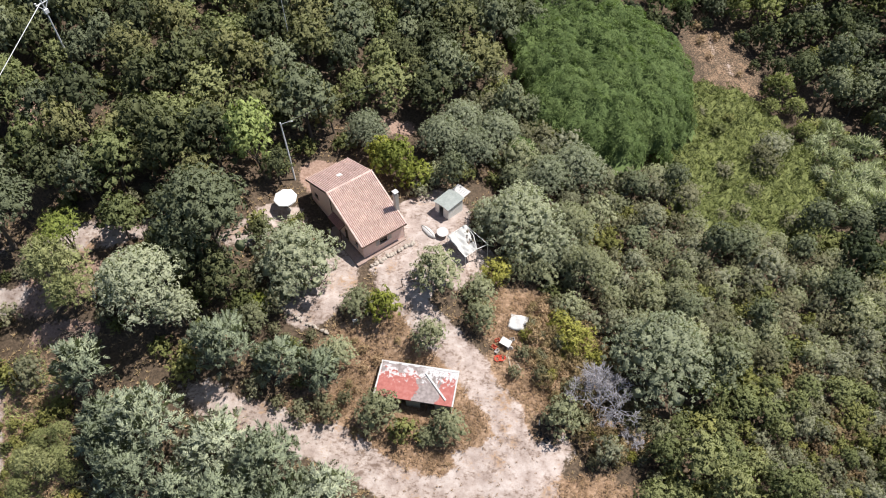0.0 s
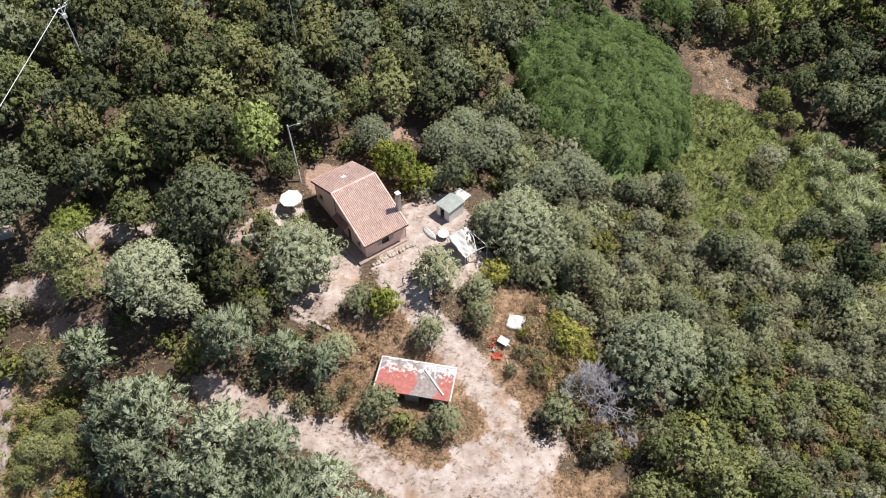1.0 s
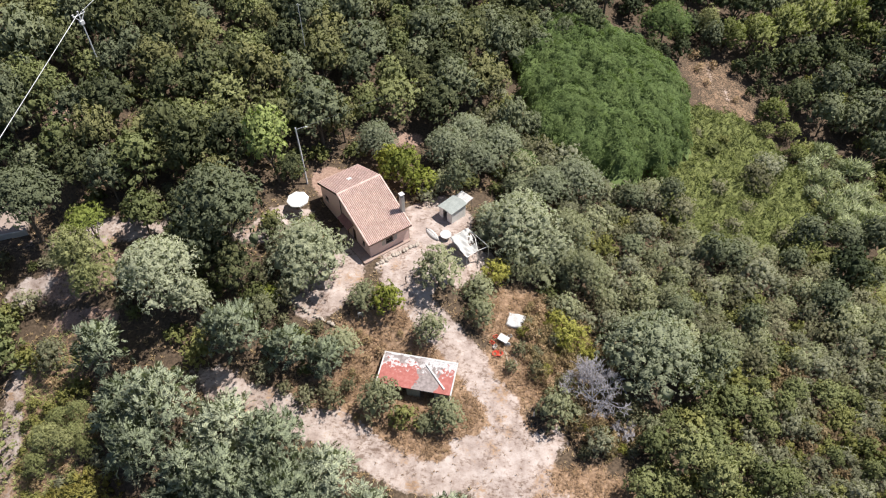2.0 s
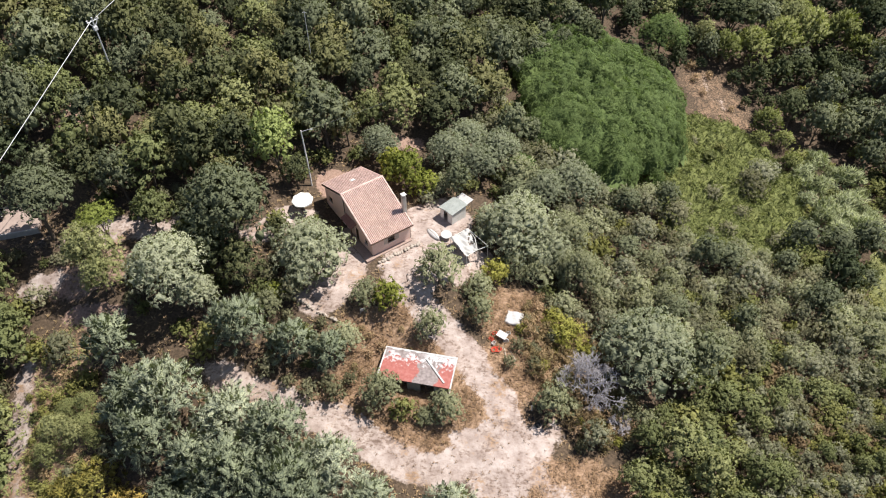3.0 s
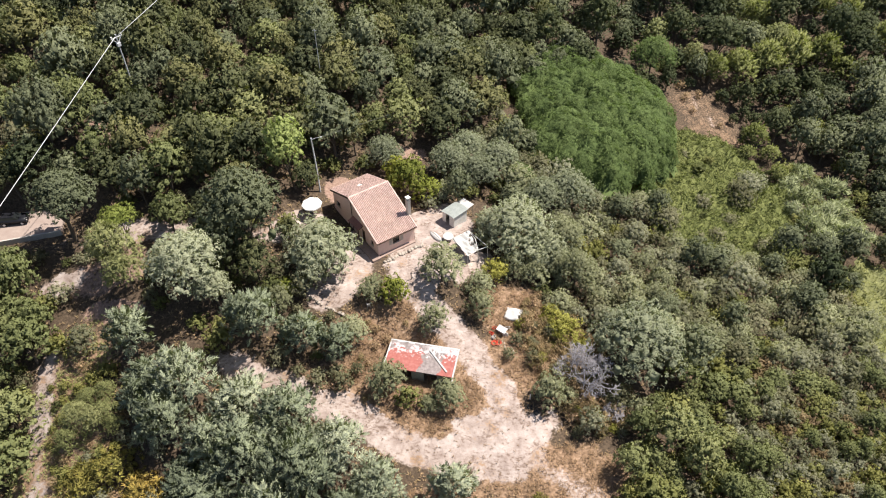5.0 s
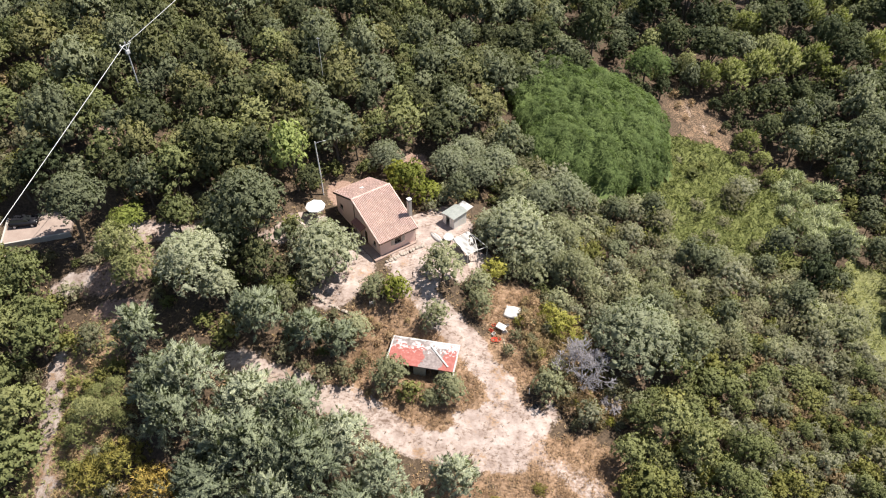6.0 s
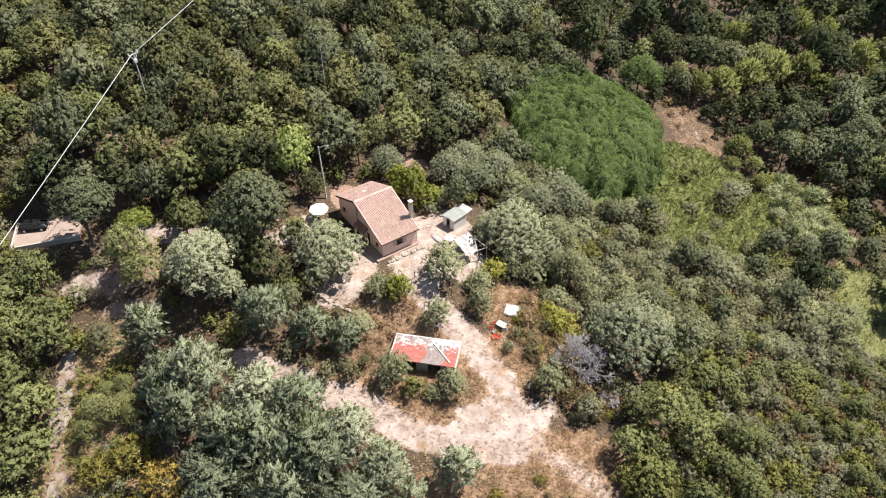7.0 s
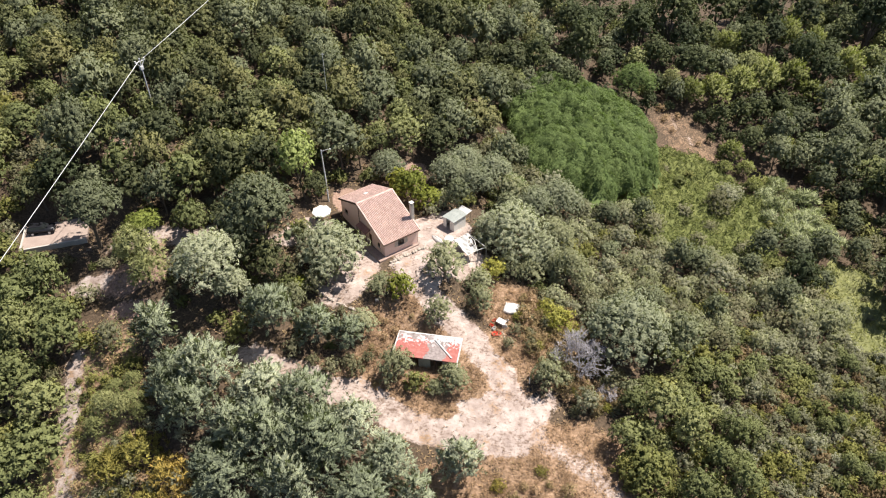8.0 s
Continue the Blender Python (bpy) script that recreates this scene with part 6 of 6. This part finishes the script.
def pergola():
    """A tube frame with a torn tarpaulin over half of it."""
    ob = thing("pergola", Matrix.Identity(4), "bent tube-frame pergola half covered by a torn white tarpaulin", "pergola")
    corners = {"a": (-1.1, 56.2), "b": (1.2, 58.3), "e": (2.2, 56.7), "f": (4.0, 55.5), "c": (2.6, 54.5), "d": (1.2, 53.1)}
    top = {k: ground_z(*p) * 0.35 + 7.6 * 0.65 + 2.0 for k, p in corners.items()}
    for k in "abfcd":
        x, y = corners[k]
        bm = bmesh.new()
        tube(bm, [(x, y, ground_z(x, y) - 0.3), (x, y, top[k])], [0.035, 0.035], 8)
        part("post", bm, WHITEWASH, ob)
    for p, q in ("ab", "bf", "fc", "cd", "da", "ec", "be"):
        bm = bmesh.new()
        tube(bm, [(*corners[p], top[p]), (*corners[q], top[q])], [0.04, 0.04], 8)
        part("rail", bm, WHITEWASH, ob)
    rng = np.random.RandomState(3)
    a, b, c, d = [np.array((*corners[k], top[k] + 0.05)) for k in "abed"]
    c = np.array((*corners["c"], top["c"] + 0.05))
    n = 18
    bm = bmesh.new()
    grid = {}
    for i in range(n + 1):
        for j in range(n + 1):
            s, t = i / n, j / n
            p = (a * (1 - s) + b * s) * (1 - t) + (d * (1 - s) + c * s) * t
            ragged = 0.12 if s > 0.9 or t < 0.1 else 0.0
            p = p + np.array((rng.uniform(-1, 1) * ragged, rng.uniform(-1, 1) * ragged, -0.3 * math.sin(math.pi * s) * math.sin(math.pi * t) + 0.12 * math.sin(9 * s + 5 * t) + 0.07 * math.sin(23 * s - 11 * t) + 0.05 * rng.uniform(-1, 1)))
            grid[i, j] = bm.verts.new(p)
    for i in range(n):
        for j in range(n):
            if not (i > n * 0.62 and n * 0.2 < j < n * 0.62 and rng.uniform() < 0.55):
                bm.faces.new((grid[i, j], grid[i + 1, j], grid[i + 1, j + 1], grid[i, j + 1]))
    cloth = part("tarpaulin", bm, TARP, ob, "torn sagging white tarpaulin", True)
    thick = cloth.modifiers.new("thick", "SOLIDIFY")
    thick.thickness = 0.012


pergola()


def round_table(x, y):
    ob = thing("round_table", pose(x, y, ground_z(x, y), 4, 3, 0), "round white garden table", "table")
    bm = bmesh.new()
    tube(bm, [(0, 0, 0.66), (0, 0, 0.68), (0, 0, 0.72), (0, 0, 0.73)], [0.72, 0.76, 0.76, 0.74], 28)
    part("tabletop", bm, WHITE_SHEET, ob)
    for k in range(4):
        bm = bmesh.new()
        a = k * math.tau / 4 + 0.4
        tube(bm, [(0.5 * math.cos(a), 0.5 * math.sin(a), -0.1), (0.38 * math.cos(a), 0.38 * math.sin(a), 0.67)], [0.03, 0.03], 8)
        part("leg", bm, WHITE_SHEET, ob)


round_table(-1.75, 57.6)


def hull_lounger():
    """A curved white lounger beside the table, drawn as a hull lying keel up."""
    ob = thing("rowing_boat", pose(-3.55, 58.0, ground_z(-3.55, 58.0) + 0.02, 0, 0, -52), "curved white lounger on the gravel, shaped as an upturned boat hull", "boat")
    bm = bmesh.new()
    rings = []
    n, sides = 14, 11
    for i in range(n + 1):
        s = i / n * 2 - 1
        w = 0.46 * (1 - abs(s) ** 2.6) + 0.02
        h = 0.42 * (1 - 0.55 * abs(s) ** 2.2) + 0.05 * s
        rings.append([bm.verts.new((s * 1.45, w * math.cos(math.pi * k / (sides - 1)), h * math.sin(math.pi * k / (sides - 1)) ** 0.8)) for k in range(sides)])
    for r1, r2 in zip(rings, rings[1:]):
        for k in range(sides - 1):
            bm.faces.new((r1[k], r1[k + 1], r2[k + 1], r2[k]))
    hull = part("hull", bm, WHITE_SHEET, ob, "", True)
    hull.modifiers.new("thick", "SOLIDIFY").thickness = 0.025
    bm = bmesh.new()
    tube(bm, [(-1.4, 0, 0.2), (-0.7, 0, 0.4), (0, 0, 0.44), (0.7, 0, 0.43), (1.4, 0, 0.26)], [0.03] * 5, 6)
    part("keel", bm, WOOD, ob)


hull_lounger()


def white_sheet():
    rng = np.random.RandomState(8)
    bm = bmesh.new()
    n, g = 14, {}
    for i in range(n + 1):
        for j in range(n + 1):
            x, y = (i / n - 0.5) * 2.3, (j / n - 0.5) * 2.3
            g[i, j] = bm.verts.new((x + 0.05 * math.sin(3 * y), y + 0.06 * math.sin(4 * x), 0.5 + 0.06 * math.sin(5 * x + 2 * y) + 0.025 * rng.uniform(-1, 1) - (0.25 if i in (0, n) or j in (0, n) else 0)))
    for i in range(n):
        for j in range(n):
            bm.faces.new((g[i, j], g[i + 1, j], g[i + 1, j + 1], g[i, j + 1]))
    x, y = 7.6, 46.9
    ob = part("ground_sheet", bm, WHITE_SHEET, None, "", True)
    ob.matrix_basis = pose(x, y, ground_z(x, y), 0, 0, -14)
    ob.modifiers.new("thick", "SOLIDIFY").thickness = 0.015
    tagged(ob, "white sheet spread over a low stack in dry grass", "sheet")
    for i in range(4):
        bm = bmesh.new()
        box(bm, -0.5, 0.5, -0.06, 0.06, 0.0, 0.4, 0.01)
        p = part("board_stack", bm, WOOD, None)
        p.matrix_basis = pose(x, y, ground_z(x, y), 0, 0, -14) @ pose(0, -0.75 + 0.5 * i, -0.06)
        tagged(p, "weathered boards stacked under the sheet", "boards", "boards under the sheet")


white_sheet()


def hand_cart(x, y):
    ob = thing("hand_cart", pose(x, y, ground_z(x, y), 0, 8, -30), "small pale metal cart with one large wheel", "cart")
    bm = bmesh.new()
    hexa(bm, [(-0.5, -0.35, 0.35), (0.5, -0.35, 0.35), (0.5, 0.35, 0.35), (-0.5, 0.35, 0.35), (-0.65, -0.5, 0.75), (0.65, -0.5, 0.75), (0.65, 0.5, 0.75), (-0.65, 0.5, 0.75)])
    part("tray", bm, WHITE_SHEET, ob)
    wheel = new("wheel")
    wheel.parent = ob
    wheel.matrix_basis = pose(0.75, -0.2, 0.3, 70, 0, 20)
    bm = bmesh.new()
    pts = [(0.32 * math.cos(k * math.tau / 20), 0.32 * math.sin(k * math.tau / 20), 0) for k in range(21)]
    tube(bm, pts, [0.06] * 21, 8, False)
    part("tyre", bm, WHITEWASH, wheel)
    bm = bmesh.new()
    tube(bm, [(0, 0, -0.05), (0, 0, 0.05)], [0.2, 0.2], 14)
    part("rim", bm, STEEL, wheel)
    for s in (-1, 1):
        bm = bmesh.new()
        tube(bm, [(-0.5, s * 0.35, 0.4), (-1.25, s * 0.32, 0.6), (-1.5, s * 0.32, 0.62)], [0.02] * 3, 6)
        part("shaft", bm, DARKWOOD, ob)


hand_cart(5.9, 43.9)


def hose_coil(x, y):
    ob = thing("garden_hose", pose(x, y, ground_z(x, y) + 0.04), "coil of bright red hose in the dry grass", "hose")
    bm = bmesh.new()
    pts = [((0.28 + 0.05 * math.sin(k * 0.9)) * (1 + k / 160) * math.cos(k * 0.35), (0.28 + 0.05 * math.sin(k * 0.7)) * (1 + k / 160) * math.sin(k * 0.35), 0.03 + 0.002 * k) for k in range(90)]
    tube(bm, pts, [0.035] * 90, 6)
    part("coil", bm, RED_PLASTIC, ob)


hose_coil(5.5, 42.1)
hose_coil(5.0, 42.0)


def crate(name, label, x, y, m, turn):
    ob = thing(name, pose(x, y, ground_z(x, y), 0, 0, turn), label, "crate")
    for a, b, c, d, e, f in ((-0.3, 0.3, -0.2, 0.2, 0.0, 0.04), (-0.3, -0.26, -0.2, 0.2, 0.044, 0.32), (0.26, 0.3, -0.2, 0.2, 0.044, 0.32), (-0.256, 0.256, -0.2, -0.16, 0.044, 0.32), (-0.256, 0.256, 0.16, 0.2, 0.044, 0.32)):
        bm = bmesh.new()
        box(bm, a, b, c, d, e, f, 0.008)
        part("side" if f > 0.1 else "bottom", bm, m, ob)


crate("plastic_crate", "faded red plastic crate beside the cart", 5.0, 44.3, RED_PLASTIC, 20)
crate("plastic_crate", "faded red plastic crate lying in the dry grass", 4.6, 43.4, RED_PLASTIC, -35)
crate("white_crate", "white plastic crate against the cart", 6.8, 44.6, WHITE_SHEET, 10)
crate("white_crate", "white plastic crate by the track", 4.9, 42.9, WHITE_SHEET, 50)


def garden_chair(x, y, turn):
    # a white-rimmed dark box, modelled as a chair
    ob = thing("garden_chair", pose(x, y, ground_z(x, y), 0, 0, turn), "white chair shape under the olive trees, standing in for a rimmed box", "chair")
    bm = bmesh.new()
    box(bm, -0.25, 0.25, -0.25, 0.25, 0.4, 0.45, 0.02)
    part("seat", bm, WHITE_SHEET, ob)
    bm = bmesh.new()
    hexa(bm, [(-0.25, 0.22, 0.45), (0.25, 0.22, 0.45), (0.25, 0.26, 0.45), (-0.25, 0.26, 0.45), (-0.23, 0.34, 0.9), (0.23, 0.34, 0.9), (0.23, 0.38, 0.9), (-0.23, 0.38, 0.9)])
    part("backrest", bm, WHITE_SHEET, ob)
    for sx in (-0.22, 0.22):
        for sy in (-0.22, 0.22):
            bm = bmesh.new()
            tube(bm, [(sx * 1.15, sy * 1.15, -0.02), (sx, sy, 0.41)], [0.03, 0.025], 6)
            part("leg", bm, WHITE_SHEET, ob)
        bm = bmesh.new()
        tube(bm, [(sx * 1.15, -0.22, 0.42), (sx * 1.2, -0.2, 0.65), (sx * 1.15, 0.28, 0.68)], [0.025] * 3, 6)
        part("armrest", bm, WHITE_SHEET, ob)


garden_chair(-11.7, 44.5, 190)


def marker_post(x, y, h, r, m, label):
    ob = thing("post", pose(x, y, ground_z(x, y), 3, -2, 0), label, "post")
    bm = bmesh.new()
    tube(bm, [(0, 0, -0.3), (0, 0, h), (0, 0, h + 0.04)], [r, r, r * 0.6], 8)
    part("shaft", bm, m, ob)


marker_post(9.5, 34.5, 1.1, 0.08, WHITEWASH, "short white post beside the track")
marker_post(8.9, 46.9, 1.9, 0.06, DARKWOOD, "dark wooden stake beside the white sheet")
marker_post(8.6, 41.8, 1.6, 0.05, DARKWOOD, "dark wooden stake in the dry grass")
marker_post(-6.4, 49.3, 1.3, 0.06, DARKWOOD, "dark wooden post at the edge of the yard")


def old_tyre(x, y, tilt):
    ob = thing("old_tyre", pose(x, y, ground_z(x, y) + 0.12, tilt, 8, 30), "worn black car tyre lying beside the track", "tyre", "tyres beside the track")
    for name, r, thick, m in (("tread", 0.27, 0.09, RUBBER), ("sidewall", 0.21, 0.055, RUBBER)):
        bm = bmesh.new()
        tube(bm, [(r * math.cos(k * math.tau / 24), r * math.sin(k * math.tau / 24), 0) for k in range(25)], [thick] * 25, 8, False)
        part(name, bm, m, ob, "", True)


old_tyre(9.4, 33.4, 12)
old_tyre(10.2, 32.7, 25)


def planks(x, y, count, seed):
    rng = random.Random(seed)
    for i in range(count):
        bm = bmesh.new()
        ln = rng.uniform(0.8, 1.8)
        box(bm, -ln / 2, ln / 2, -0.07, 0.07, 0, 0.04, 0.006)
        ax, ay = x + rng.uniform(-1.2, 1.2), y + rng.uniform(-1.2, 1.2)
        ob = part("loose_board", bm, WOOD, None)
        ob.matrix_basis = pose(ax, ay, ground_z(ax, ay) + 0.04 + 0.03 * i, rng.uniform(-4, 4), rng.uniform(-5, 5), rng.uniform(0, 180))
        tagged(ob, "weathered grey board lying in the scrub", "board", "loose boards")


planks(19.2, 32.2, 5, 2)
planks(15.0, 35.6, 5, 8)
planks(6.6, 41.6, 4, 6)


def log_heap(x, y):
    rng = random.Random(12)
    for i in range(12):
        bm = bmesh.new()
        ln = rng.uniform(1.2, 3.0)
        tube(bm, [(-ln / 2, 0, 0), (0, rng.uniform(-0.1, 0.1), rng.uniform(0, 0.1)), (ln / 2, 0, 0)], [0.09, 0.08, 0.05], 7)
        ax, ay = x + rng.uniform(-2.2, 2.2), y + rng.uniform(-0.8, 0.8)
        ob = part("log", bm, BARK, None)
        ob.matrix_basis = pose(ax, ay, ground_z(ax, ay) + 0.08 + 0.02 * i, 0, rng.uniform(-6, 6), rng.uniform(-30, 60))
        tagged(ob, "cut brown log in a low heap", "log", "heap of logs")


log_heap(-43.8, 42.4)


# ---- parking terrace and car ----
def terrace():
    ob = thing("terrace", pose(-65.8, 51.7, 11.0, 0, 0, 19), "pale concrete parking terrace with a low retaining wall", "terrace", kind="structure")
    bm = bmesh.new()
    box(bm, 0, 9.2, 0.25, 6.5, -3.0, 0.0)
    part("slab", bm, PALE_CONCRETE, ob)
    bm = bmesh.new()
    box(bm, -0.25, 9.2, 0, 0.246, -3.2, 0.25, 0.03)
    part("wall", bm, CONCRETE, ob)
    bm = bmesh.new()
    box(bm, -0.25, -0.004, 0.25, 6.5, -3.2, 0.28, 0.03)
    part("wall", bm, CONCRETE, ob)


terrace()
bm = bmesh.new()
box(bm, -1.8, 1.8, -0.7, 0.7, -0.6, 0.12, 0.03)
slab = part("paving_slab", bm, PALE_CONCRETE, None)
slab.matrix_basis = pose(-64.6, 50.3, ground_z(-64.6, 50.3) + 0.1, 0, 0, 15)
tagged(slab, "pale concrete slab below the terrace wall", "paving", kind="structure")


def car(m):
    ob = thing("car", m, "dark small hatchback parked in tree shade", "car")
    W, L = 0.84, 2.0
    profile = [(-L, 0.35), (-L, 0.75), (-L + 0.12, 0.95), (-0.95 + 0.1, 1.02), (1.5, 1.0), (L - 0.02, 0.9), (L, 0.4)]
    bm = bmesh.new()
    left = [bm.verts.new((x, -W, z)) for x, z in profile]
    right = [bm.verts.new((x, W, z)) for x, z in profile]
    n = len(profile)
    bm.faces.new(left)
    bm.faces.new(right[::-1])
    for i in range(n):
        bm.faces.new((left[i], right[i], right[(i + 1) % n], left[(i + 1) % n]))
    bmesh.ops.bevel(bm, geom=list(bm.edges), offset=0.07, segments=2, affect="EDGES")
    body = part("body", bm, BLACK_PAINT, ob, "", True)
    bm = bmesh.new()
    hexa(bm, [(-1.0, -0.76, 1.0), (1.75, -0.76, 1.0), (1.75, 0.76, 1.0), (-1.0, 0.76, 1.0), (-0.3, -0.62, 1.42), (1.4, -0.62, 1.42), (1.4, 0.62, 1.42), (-0.3, 0.62, 1.42)])
    part("window_band", bm, GLASS, ob, "dark window glass")
    bm = bmesh.new()
    box(bm, -0.32, 1.42, -0.63, 0.63, 1.424, 1.47, 0.02)
    part("roof", bm, BLACK_PAINT, ob)
    for x in (-1.25, 1.2):
        for s in (-1, 1):
            wheel = new("wheel")
            wheel.parent = ob
            wheel.matrix_basis = pose(x, s * 0.76, 0.31, 90, 0, 0)
            bm = bmesh.new()
            tube(bm, [(0, 0, -0.1), (0, 0, -0.08), (0, 0, 0.08), (0, 0, 0.1)], [0.27, 0.31, 0.31, 0.27], 20)
            part("tyre", bm, RUBBER, wheel)
            bm = bmesh.new()
            tube(bm, [(0, 0, -0.105), (0, 0, 0.105)], [0.19, 0.19], 14)
            part("rim", bm, STEEL, wheel)
    for s in (-1, 1):
        bm = bmesh.new()
        box(bm, -2.02, -1.95, s * 0.58 - 0.14, s * 0.58 + 0.14, 0.66, 0.82, 0.02)
        part("headlight", bm, WHITE_SHEET, ob)


car(pose(-64.8, 56.6, 11.0, 0, 0, 192))
